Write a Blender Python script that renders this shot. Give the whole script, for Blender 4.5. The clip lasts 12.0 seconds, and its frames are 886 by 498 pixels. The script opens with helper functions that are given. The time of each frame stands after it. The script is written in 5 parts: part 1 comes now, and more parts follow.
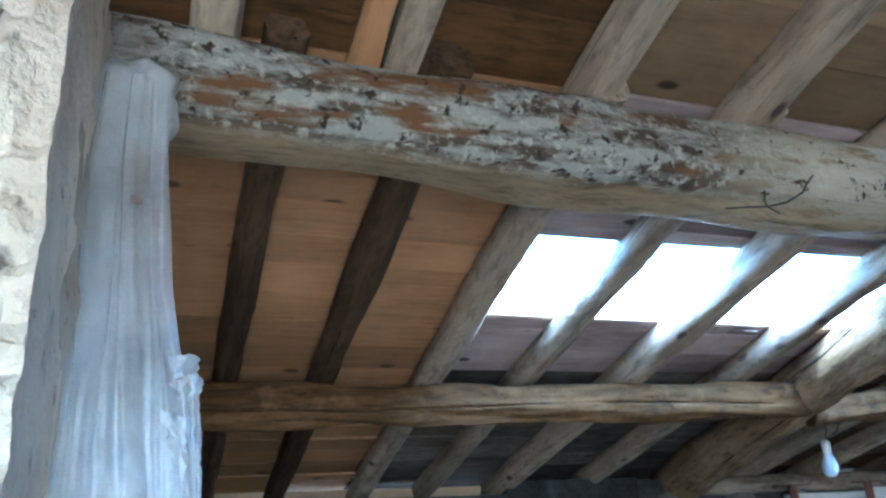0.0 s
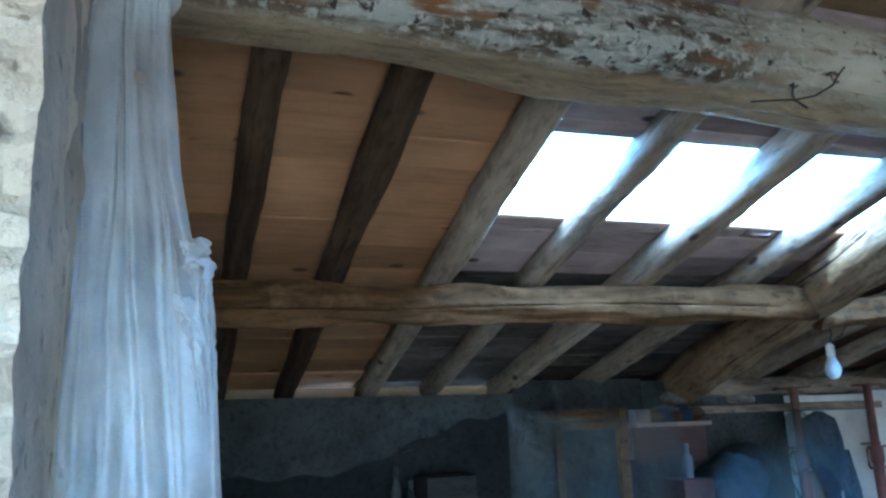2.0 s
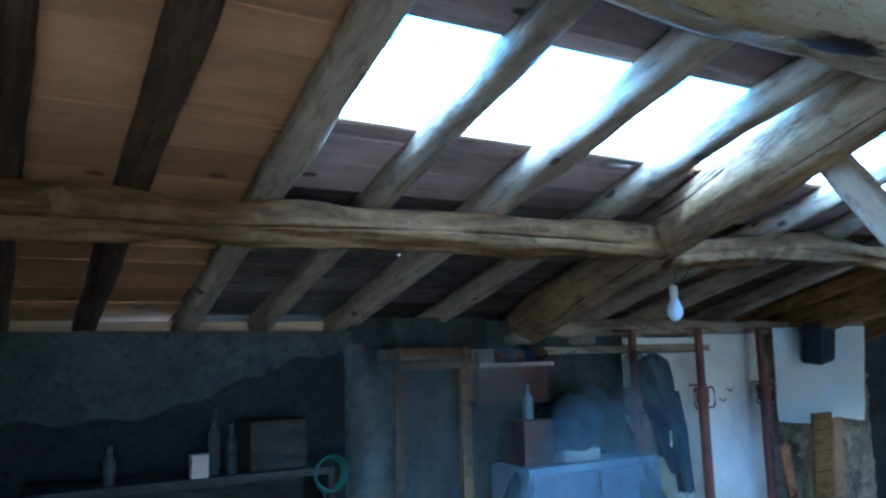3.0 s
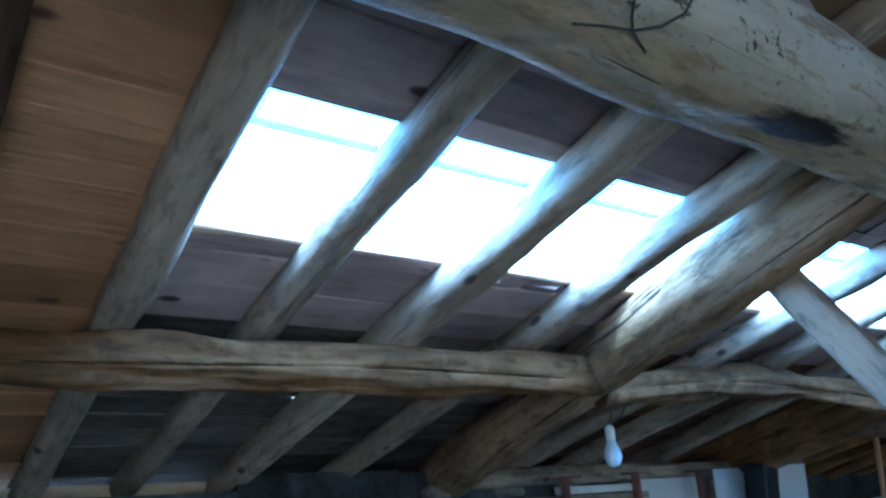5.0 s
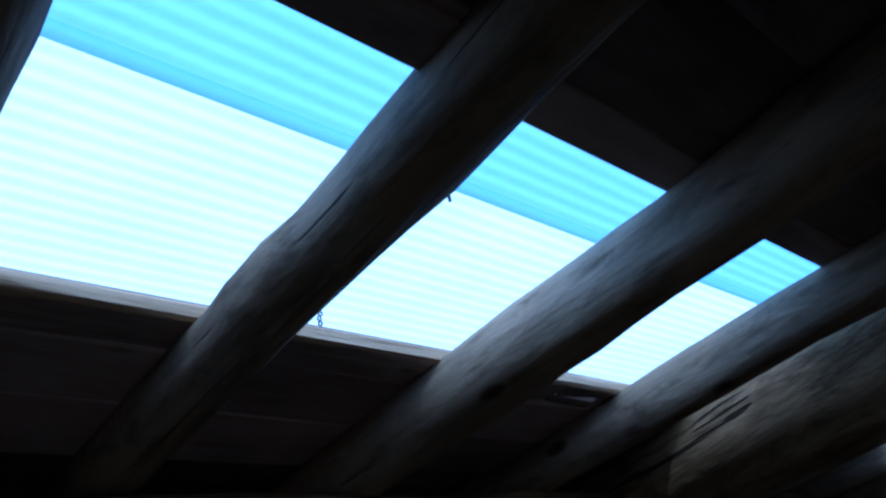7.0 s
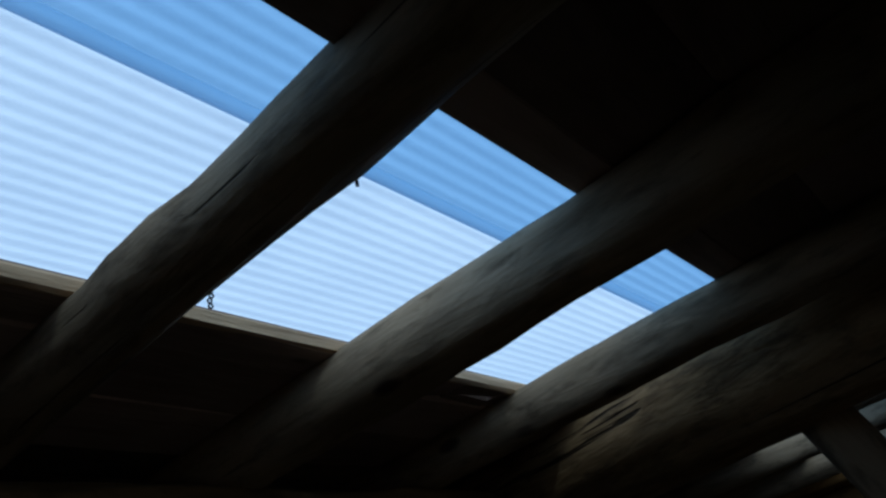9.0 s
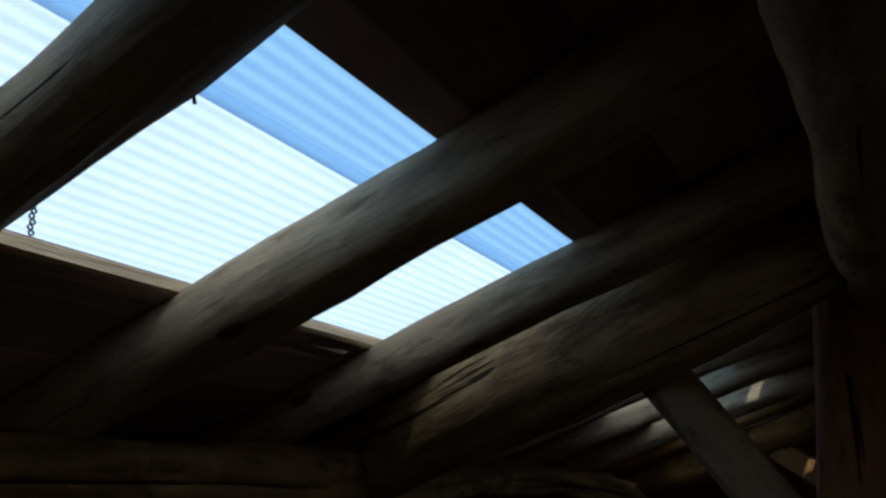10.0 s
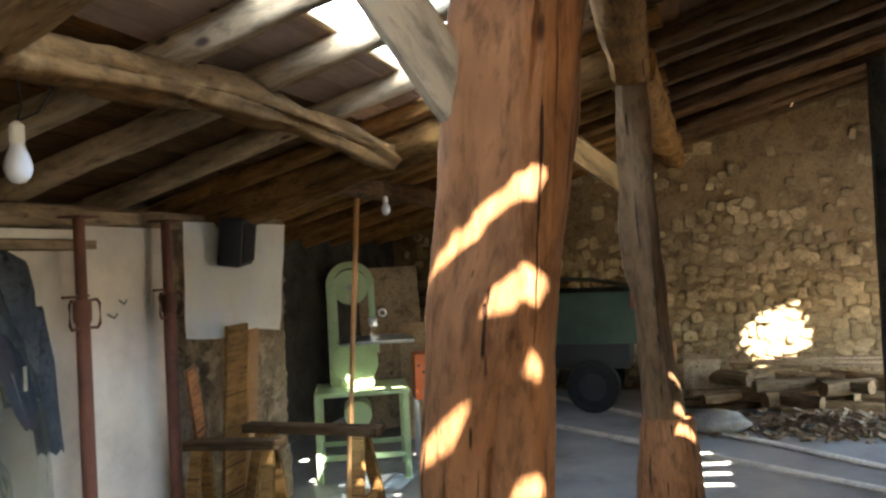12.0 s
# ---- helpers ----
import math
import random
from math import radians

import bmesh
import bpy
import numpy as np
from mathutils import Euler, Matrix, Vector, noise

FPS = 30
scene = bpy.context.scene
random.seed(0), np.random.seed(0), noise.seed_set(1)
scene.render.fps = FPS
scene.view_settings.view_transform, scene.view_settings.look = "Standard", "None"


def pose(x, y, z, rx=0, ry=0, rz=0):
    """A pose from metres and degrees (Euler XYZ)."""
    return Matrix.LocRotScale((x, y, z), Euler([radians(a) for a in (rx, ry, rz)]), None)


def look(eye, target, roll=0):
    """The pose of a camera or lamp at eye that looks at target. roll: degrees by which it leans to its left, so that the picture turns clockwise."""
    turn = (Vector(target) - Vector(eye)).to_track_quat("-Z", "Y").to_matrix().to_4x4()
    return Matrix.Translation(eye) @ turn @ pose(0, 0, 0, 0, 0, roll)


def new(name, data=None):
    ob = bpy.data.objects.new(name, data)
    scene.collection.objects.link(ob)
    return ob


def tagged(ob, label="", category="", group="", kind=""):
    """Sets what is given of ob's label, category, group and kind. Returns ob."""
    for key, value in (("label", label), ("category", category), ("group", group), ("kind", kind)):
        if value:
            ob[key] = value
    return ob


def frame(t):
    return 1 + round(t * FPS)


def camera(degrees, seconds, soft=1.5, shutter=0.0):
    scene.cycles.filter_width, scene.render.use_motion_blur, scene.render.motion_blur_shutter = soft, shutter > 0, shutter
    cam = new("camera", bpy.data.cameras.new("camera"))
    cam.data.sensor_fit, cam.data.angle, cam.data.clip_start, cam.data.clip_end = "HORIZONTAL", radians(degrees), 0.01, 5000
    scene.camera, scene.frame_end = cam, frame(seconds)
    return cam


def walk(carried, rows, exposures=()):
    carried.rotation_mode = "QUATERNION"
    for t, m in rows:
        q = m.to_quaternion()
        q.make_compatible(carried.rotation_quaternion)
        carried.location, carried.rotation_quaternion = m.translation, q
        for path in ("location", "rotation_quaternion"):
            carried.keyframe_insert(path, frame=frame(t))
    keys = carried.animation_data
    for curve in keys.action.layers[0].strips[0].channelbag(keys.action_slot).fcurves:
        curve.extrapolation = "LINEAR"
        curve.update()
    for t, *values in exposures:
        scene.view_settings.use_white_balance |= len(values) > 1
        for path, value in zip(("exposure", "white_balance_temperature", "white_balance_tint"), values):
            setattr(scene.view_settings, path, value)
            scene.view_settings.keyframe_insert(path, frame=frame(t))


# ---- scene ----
cam = camera(60.0, 12.0, 2.5)
PATH = [
    (0, (0.026, 0.019, 1.667), (0.685, 1.783, 2.341), -2.6),
    (0.5, (0.023, 0.041, 1.656), (0.646, 1.867, 2.183), -2.1),
    (1, (0.022, 0.058, 1.652), (0.652, 1.898, 2.118), -1.6),
    (1.5, (0.021, 0.063, 1.652), (0.665, 1.901, 2.106), -1.7),
    (2, (0.024, 0.067, 1.651), (0.685, 1.901, 2.096), -2.0),
    (2.5, (0.07, 0.147, 1.639), (0.93, 1.922, 1.97), -2.2),
    (2.7, (0.107, 0.243, 1.634), (1.051, 1.985, 1.907), -1.7),
    (4.3, (0.456, 0.617, 1.652), (1.581, 2.168, 2.226), -3.6),
    (4.5, (0.453, 0.629, 1.66), (1.565, 2.174, 2.274), -3.5),
    (5, (0.458, 0.678, 1.68), (1.614, 2.18, 2.318), -3.8),
    (5.5, (0.554, 0.871, 1.756), (1.729, 2.317, 2.483), -3.3),
    (6, (0.738, 1.096, 1.84), (1.905, 2.549, 2.562), -4.6),
    (6.5, (0.832, 1.267, 1.896), (1.984, 2.701, 2.68), -4.0),
    (7, (0.842, 1.395, 1.971), (2.125, 2.694, 2.788), -4.4),
    (7.2, (0.843, 1.411, 1.989), (2.155, 2.667, 2.827), -4.1),
    (8.8, (0.859, 1.39, 1.994), (2.252, 2.588, 2.785), -3.0),
    (9, (0.865, 1.417, 1.981), (2.321, 2.54, 2.766), -3.6),
    (9.5, (0.886, 1.416, 1.97), (2.439, 2.463, 2.672), -2.5),
    (10, (0.92, 1.415, 1.964), (2.575, 2.304, 2.652), -3.7),
    (10.5, (0.922, 1.4, 1.912), (2.651, 2.202, 2.52), -2.6),
    (11, (0.94, 1.377, 1.769), (2.706, 2.156, 2.292), -3.1),
    (11.3, (0.951, 1.359, 1.665), (2.81, 1.997, 2.029), -2.5),
    (11.5, (1.017, 1.324, 1.604), (2.911, 1.939, 1.784), -2.5),
    (11.7, (1.118, 1.268, 1.56), (3.042, 1.806, 1.651), -3.0),
    (12, (1.31, 1.179, 1.539), (3.22, 1.772, 1.565), -2.8),
]
EXPOSURES = [(0, 5.4, 3800, 0), (1.0, 5.5, 3750, -1), (1.5, 5.3, 3750, -1), (2.5, 4.8, 3650, -4), (4.3, 4.7, 3500, -3), (5.5, 4.7, 3450, -3), (6.0, 3.55, 3520, 0), (6.5, 1.85, 3800, 7), (7.0, 0.6, 3950, 8), (9.0, -0.6, 5050, 0), (9.5, -0.45, 5200, -4), (10.0, 0.0, 5700, 1), (10.5, 0.65, 6150, 6), (11.0, 2.0, 6600, 8), (11.5, 3.45, 6650, 8), (12.0, 4.78, 6300, 7)]
walk(cam, [(t, look(eye, target, roll)) for t, eye, target, roll in PATH], EXPOSURES)

# ---------------------------------------------------------------- light
SUN_WAY = Vector((0.50, 0.35, -0.70)).normalized()
world = bpy.data.worlds.new("sky")
scene.world = world
world.use_nodes = True
wn = world.node_tree
sky = wn.nodes.new("ShaderNodeTexSky")
sky.sky_type, sky.sun_disc = "NISHITA", False
sky.sun_elevation = math.asin(-SUN_WAY.z)
sky.sun_rotation = math.atan2(-SUN_WAY.x, -SUN_WAY.y)
wn.links.new(sky.outputs[0], wn.nodes["Background"].inputs[0])
wn.nodes["Background"].inputs[1].default_value = 0.15
sun = new("sun", bpy.data.lights.new("sun", "SUN"))
sun.data.energy, sun.data.angle, sun.data.color = 4.5, radians(0.5), (1.0, 0.93, 0.82)
sun.matrix_world = look((0, 0, 8), Vector((0, 0, 8)) + SUN_WAY)


# ---------------------------------------------------------------- materials
def material(name, base, dark, rough=0.8, grain=(1, 1, 1), scale=6.0, spots=None, spot_scale=5.0, spot_edge=(0.52, 0.62),
             bump=0.6, bump_scale=None, metal=0.0, vary=0.12, cracks=False, knots=None, one_side=False, mottle=True):
    """A procedural surface: two scales of variation, optional spots of another colour, relief."""
    m = bpy.data.materials.new(name)
    m.use_nodes = True
    t = m.node_tree
    b = t.nodes["Principled BSDF"]
    co = t.nodes.new("ShaderNodeTexCoord")
    info = t.nodes.new("ShaderNodeObjectInfo")
    geo = t.nodes.new("ShaderNodeNewGeometry")
    shift = t.nodes.new("ShaderNodeVectorMath")
    shift.operation = "ADD"
    mul = t.nodes.new("ShaderNodeVectorMath")
    mul.operation = "SCALE"
    comb = t.nodes.new("ShaderNodeCombineXYZ")
    add = t.nodes.new("ShaderNodeMath")
    add.operation = "ADD"
    t.links.new(info.outputs["Random"], add.inputs[0])
    t.links.new(geo.outputs["Random Per Island"], add.inputs[1])
    for i in range(3):
        t.links.new(add.outputs[0], comb.inputs[i])
    t.links.new(comb.outputs[0], mul.inputs[0])
    mul.inputs["Scale"].default_value = 17.3
    t.links.new(co.outputs["Object"], shift.inputs[0])
    t.links.new(mul.outputs[0], shift.inputs[1])
    mp = t.nodes.new("ShaderNodeMapping")
    mp.inputs["Scale"].default_value = grain
    t.links.new(shift.outputs[0], mp.inputs[0])

    def noise_tex(vec, sc, detail=6.0, dist=0.0):
        n = t.nodes.new("ShaderNodeTexNoise")
        n.inputs["Scale"].default_value, n.inputs["Detail"].default_value = sc, detail
        n.inputs["Distortion"].default_value, n.inputs["Roughness"].default_value = dist, 0.62
        t.links.new(vec, n.inputs["Vector"])
        return n.outputs["Fac"]

    def ramp(fac, lo, hi, a=(0, 0, 0, 1), z=(1, 1, 1, 1)):
        r = t.nodes.new("ShaderNodeValToRGB")
        r.color_ramp.elements[0].position, r.color_ramp.elements[1].position = lo, hi
        r.color_ramp.elements[0].color, r.color_ramp.elements[1].color = a, z
        t.links.new(fac, r.inputs[0])
        return r.outputs[0]

    def mix(fac, a, z, mode="MIX"):
        x = t.nodes.new("ShaderNodeMix")
        x.data_type, x.blend_type = "RGBA", mode
        if isinstance(fac, float):
            x.inputs[0].default_value = fac
        else:
            t.links.new(fac, x.inputs[0])
        for sock, v in ((6, a), (7, z)):
            if isinstance(v, tuple):
                x.inputs[sock].default_value = (*v, 1)
            else:
                t.links.new(v, x.inputs[sock])
        return x.outputs[2]

    fine = noise_tex(mp.outputs[0], scale, 8.0, 0.3)
    broad = noise_tex(shift.outputs[0], 2.3, 4.0)
    col = mix(ramp(fine, 0.32, 0.68), tuple(dark), tuple(base))
    col = mix(ramp(broad, 0.35, 0.7), col, tuple(min(1, c * (1 + 2.2 * vary)) for c in base))
    blotch = noise_tex(mp.outputs[0], scale * 0.45, 7.0, 0.8)
    if mottle and rough > 0.75:
        col = mix(ramp(blotch, 0.52, 0.74), col, tuple(c * 0.55 for c in dark))
        speck_map = t.nodes.new("ShaderNodeMapping")
        speck_map.inputs["Scale"].default_value = (0.32 if grain[1] > 2 else 1.0, 1.0, 1.0)
        t.links.new(shift.outputs[0], speck_map.inputs[0])
        speck = noise_tex(speck_map.outputs[0], 38.0, 6.0, 0.3)
        col = mix(ramp(speck, 0.50, 0.78), col, tuple(c * 0.55 for c in dark))
        pale = noise_tex(speck_map.outputs[0], 13.0, 7.0, 0.5)
        col = mix(ramp(pale, 0.58, 0.8), col, tuple(min(1, c * 1.5) for c in base))
    height = fine
    if knots:
        v = t.nodes.new("ShaderNodeTexVoronoi")
        v.inputs["Scale"].default_value = 4.2
        kmap = t.nodes.new("ShaderNodeMapping")
        kmap.inputs["Scale"].default_value = (0.8, 1.6, 1.6)
        t.links.new(shift.outputs[0], kmap.inputs[0])
        t.links.new(kmap.outputs[0], v.inputs["Vector"])
        col = mix(ramp(v.outputs["Distance"], 0.07, 0.12, (1, 1, 1, 1), (0, 0, 0, 1)), col, tuple(knots))
    if spots:
        sp = noise_tex(shift.outputs[0], spot_scale, 9.0, 0.2)
        patch = ramp(sp, *spot_edge)
        if one_side:
            # crust of limewash and bark on the face towards the door, worn off towards the far end, and one damp stain below
            sep = t.nodes.new("ShaderNodeSeparateXYZ")
            t.links.new(co.outputs["Object"], sep.inputs[0])

            def span(sock, lo, hi):
                r = t.nodes.new("ShaderNodeMapRange")
                r.inputs["From Min"].default_value, r.inputs["From Max"].default_value = lo, hi
                t.links.new(sep.outputs[sock], r.inputs["Value"])
                return r.outputs[0]

            face = span("Y", -0.035, -0.085)
            rust = noise_tex(mp.outputs[0], 3.2, 6.0, 0.5)
            flake = noise_tex(mp.outputs[0], 6.0, 9.0, 0.2)
            crust = mix(ramp(flake, 0.42, 0.56), (0.085, 0.063, 0.042), (0.34, 0.31, 0.25))
            crust = mix(patch, crust, tuple(spots))
            crust = mix(ramp(rust, 0.54, 0.64), crust, (0.15, 0.085, 0.045))
            pits = noise_tex(shift.outputs[0], 34.0, 5.0, 0.4)
            crust = mix(ramp(pits, 0.57, 0.64), crust, (0.045, 0.032, 0.022))
            washed = mix(ramp(fine, 0.3, 0.7), (0.38, 0.315, 0.215), (0.55, 0.475, 0.35))
            washed = mix(ramp(flake, 0.54, 0.64), washed, (0.27, 0.20, 0.122))
            washed = mix(ramp(pits, 0.60, 0.67), washed, (0.08, 0.057, 0.037))
            crust = mix(span("X", 1.28, 1.62), crust, washed)
            col = mix(face, col, crust)
            dist = t.nodes.new("ShaderNodeVectorMath")
            dist.operation = "DISTANCE"
            flat = t.nodes.new("ShaderNodeMapping")
            flat.inputs["Scale"].default_value = (0.95, 2.9, 0.9)
            t.links.new(co.outputs["Object"], flat.inputs[0])
            t.links.new(flat.outputs[0], dist.inputs[0])
            dist.inputs[1].default_value = (1.90, -0.06, -0.06)
            blot = mix(0.25, dist.outputs["Value"], flake, "SUBTRACT")
            col = mix(ramp(blot, 0.0, 0.05, (1, 1, 1, 1), (0, 0, 0, 1)), col, (0.035, 0.026, 0.018))
            patch = ramp(sp, 1.0, 1.001)
        col = mix(patch, col, tuple(spots))
        height = sp
    if cracks:
        ck = t.nodes.new("ShaderNodeMapping")
        ck.inputs["Scale"].default_value = (0.14, 22, 22)
        t.links.new(shift.outputs[0], ck.inputs[0])
        cn = noise_tex(ck.outputs[0], 2.2, 2.0, 0.1)
        fissure = ramp(cn, cracks, cracks + 0.035)
        col = mix(fissure, col, tuple(c * 0.3 for c in dark))
        deeper = mix(1.0, height, fissure, "SUBTRACT")
        height = deeper
    hue = t.nodes.new("ShaderNodeHueSaturation")
    mr = t.nodes.new("ShaderNodeMapRange")
    mr.inputs["To Min"].default_value, mr.inputs["To Max"].default_value = 1 - vary * 1.6, 1 + vary * 1.6
    wrap = t.nodes.new("ShaderNodeMath")
    wrap.operation = "FRACT"
    t.links.new(add.outputs[0], wrap.inputs[0])
    t.links.new(wrap.outputs[0], mr.inputs["Value"])
    t.links.new(mr.outputs[0], hue.inputs["Value"])
    hue.inputs["Saturation"].default_value = 1.2 if cracks or knots else 1.0
    t.links.new(col, hue.inputs["Color"])
    t.links.new(hue.outputs[0], b.inputs["Base Color"])
    b.inputs["Roughness"].default_value, b.inputs["Metallic"].default_value = rough, metal
    b.inputs["Specular IOR Level"].default_value = 0.12 if rough > 0.75 else 0.4
    if bump:
        bp = t.nodes.new("ShaderNodeBump")
        bp.inputs["Strength"].default_value, bp.inputs["Distance"].default_value = bump, 0.03 if bump_scale else 0.014
        if bump_scale:
            height = noise_tex(shift.outputs[0], bump_scale, 8.0)
        t.links.new(height, bp.inputs["Height"])
        t.links.new(bp.outputs[0], b.inputs["Normal"])
    return m


GRAIN = (1.2, 14, 14)
OLD_WOOD = material("old grey wood", (0.32, 0.25, 0.175), (0.17, 0.13, 0.09), 0.85, (1.2, 8, 8), 3.0, cracks=0.69, knots=(0.07, 0.05, 0.04), vary=0.1)
BAY_WOOD = material("brown rafter wood", (0.20, 0.12, 0.06), (0.07, 0.04, 0.02), 0.85, (1.2, 8, 8), 3.0, cracks=0.645)
DARK_WOOD = material("dark brown wood", (0.08, 0.051, 0.03), (0.032, 0.019, 0.012), 0.85, GRAIN, 3.0, cracks=0.645)
PURLIN_WOOD = material("brown purlin wood", (0.115, 0.07, 0.036), (0.045, 0.027, 0.014), 0.8, (1.5, 7, 7), 3.0, cracks=0.70, spots=(0.17, 0.11, 0.06), spot_scale=7.0, spot_edge=(0.55, 0.70))
LOG_WOOD = material("gnarled log wood", (0.25, 0.175, 0.105), (0.09, 0.06, 0.035), 0.85, (1.6, 9, 9), 3.0, bump=1.0, cracks=0.65)
BARK_WOOD = material("flaking limewashed beam wood", (0.43, 0.325, 0.20), (0.27, 0.19, 0.115), 0.85, (1.2, 5, 5), 3.0,
                     spots=(0.45, 0.40, 0.32), spot_scale=48.0, spot_edge=(0.52, 0.64), bump=0.8, cracks=0.71, one_side=True)
POST_WOOD = material("reddish weathered post wood", (0.27, 0.142, 0.083), (0.09, 0.045, 0.027), 0.8, (1.3, 8, 8), 3.0, bump=1.0, cracks=0.64, knots=(0.06, 0.03, 0.018))
PINE = material("new pine boards", (0.34, 0.20, 0.108), (0.22, 0.122, 0.063), 0.6, (1.5, 16, 16), 2.5, vary=0.16, knots=(0.10, 0.05, 0.03), mottle=False)
OLD_BOARD = material("old grey boards", (0.31, 0.24, 0.205), (0.16, 0.12, 0.102), 0.85, (1.5, 12, 12), 2.5, vary=0.15, knots=(0.06, 0.05, 0.04), mottle=False)
TAN_BOARD = material("worn tan boards", (0.21, 0.145, 0.085), (0.10, 0.066, 0.038), 0.8, (1.5, 12, 12), 2.5, vary=0.22, knots=(0.05, 0.032, 0.02), mottle=False)
# old boards again, with the shade below the purlin put into their colour
SHADED_BOARD = material("old boards darkened for shade", (0.10, 0.08, 0.06), (0.04, 0.031, 0.024), 0.85, (1.5, 12, 12), 2.5, vary=0.25, knots=(0.03, 0.024, 0.02))
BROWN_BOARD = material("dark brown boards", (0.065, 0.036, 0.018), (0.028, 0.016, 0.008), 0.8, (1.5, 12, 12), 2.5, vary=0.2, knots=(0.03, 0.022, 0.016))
PLASTER = material("rough lime plaster", (0.64, 0.53, 0.38), (0.42, 0.34, 0.235), 0.95, (1, 1, 1), 7.0, spots=(0.15, 0.115, 0.08), spot_scale=24.0,
                   spot_edge=(0.58, 0.74), bump=1.0, bump_scale=26.0, mottle=False)
GREY_PLASTER = material("dark grey plaster", (0.065, 0.06, 0.049), (0.03, 0.027, 0.022), 0.95, (1, 1, 1), 5.0, spots=(0.10, 0.09, 0.072), spot_scale=4.0, spot_edge=(0.55, 0.75), bump=0.7, bump_scale=18.0)
RUBBLE = material("brown rubble wall", (0.20, 0.15, 0.095), (0.085, 0.062, 0.038), 0.95, (1, 1, 1), 8.0, spots=(0.28, 0.215, 0.14), spot_scale=9.0, spot_edge=(0.50, 0.60), bump=1.0, bump_scale=9.0)
STONE = material("fieldstone", (0.35, 0.26, 0.145), (0.22, 0.158, 0.086), 0.95, (1, 1, 1), 7.0, bump=0.8, bump_scale=14.0, vary=0.2)
MORTAR = material("sandy mortar", (0.215, 0.148, 0.077), (0.13, 0.088, 0.045), 0.95, (1, 1, 1), 14.0, bump=0.6)
CONCRETE = material("dusty concrete", (0.29, 0.28, 0.255), (0.19, 0.18, 0.165), 0.5, (1, 1, 1), 3.0, bump=0.25, bump_scale=30.0)
EARTH = material("dry earth", (0.12, 0.10, 0.07), (0.07, 0.058, 0.04), 0.95, (1, 1, 1), 3.0, bump=0.5)
# unseen yard, pale so that it bounces warm sunlight indoors
YARD = material("pale yard earth for warm bounce", (0.36, 0.29, 0.20), (0.25, 0.20, 0.135), 0.95, (1, 1, 1), 3.0, bump=0.5)
WHITE_PAINT = material("grubby white board", (0.62, 0.55, 0.45), (0.47, 0.41, 0.33), 0.6, (1, 1, 1), 3.0, bump=0.1)
WHITE_PAPER = material("white paper", (0.82, 0.78, 0.71), (0.76, 0.72, 0.65), 0.7, (1, 1, 1), 2.0, bump=0.05)
BLACK = material("black plastic", (0.02, 0.02, 0.022), (0.012, 0.012, 0.013), 0.5, bump=0.1)
RUST = material("rusty steel", (0.17, 0.07, 0.045), (0.075, 0.035, 0.025), 0.7, (1, 1, 1), 12.0, bump=0.3, metal=0.3)
GREEN_PAINT = material("light green machine paint", (0.36, 0.45, 0.23), (0.26, 0.34, 0.165), 0.45, (1, 1, 1), 7.0, spots=(0.14, 0.14, 0.08),
                       spot_scale=9.0, spot_edge=(0.66, 0.72), bump=0.08)
ORANGE = material("orange paint", (0.62, 0.15, 0.04), (0.45, 0.10, 0.03), 0.5, bump=0.1)
STEEL = material("worn steel", (0.35, 0.36, 0.36), (0.2, 0.2, 0.2), 0.35, (1, 1, 1), 10.0, metal=0.9, bump=0.1)
DARK_GREEN = material("dark green tarpaulin", (0.05, 0.085, 0.06), (0.03, 0.05, 0.037), 0.6, bump=0.2)
CLOTH = material("faded blue cotton", (0.065, 0.072, 0.08), (0.036, 0.041, 0.05), 0.95, (1, 1, 1), 9.0, bump=0.3)
NAVY = material("navy cotton", (0.025, 0.03, 0.06), (0.015, 0.018, 0.04), 0.95, bump=0.3)
RED = material("red plastic", (0.5, 0.03, 0.02), (0.4, 0.02, 0.015), 0.4, bump=0.05)
HOSE_GREEN = material("green rubber hose", (0.012, 0.045, 0.022), (0.008, 0.03, 0.015), 0.5, bump=0.05)
CARD = material("brown cardboard", (0.30, 0.21, 0.12), (0.22, 0.15, 0.09), 0.85, bump=0.1)
BROWN_BOX = material("dark red brown wood box", (0.07, 0.035, 0.024), (0.04, 0.02, 0.014), 0.7, GRAIN, 3.0)
RUBBER = material("black rubber", (0.025, 0.025, 0.025), (0.015, 0.015, 0.015), 0.8, bump=0.2)


# pine with the look of sunlight on it put into the base colour
SUN_PALED_PINE = material("sawn pine paled for sunlight", (0.62, 0.43, 0.24), (0.45, 0.29, 0.15), 0.6, (1.5, 16, 16), 2.5, mottle=False)
BLACKISH_WOOD = material("blackish wood", (0.04, 0.032, 0.022), (0.02, 0.015, 0.011), 0.85, GRAIN, 3.0)


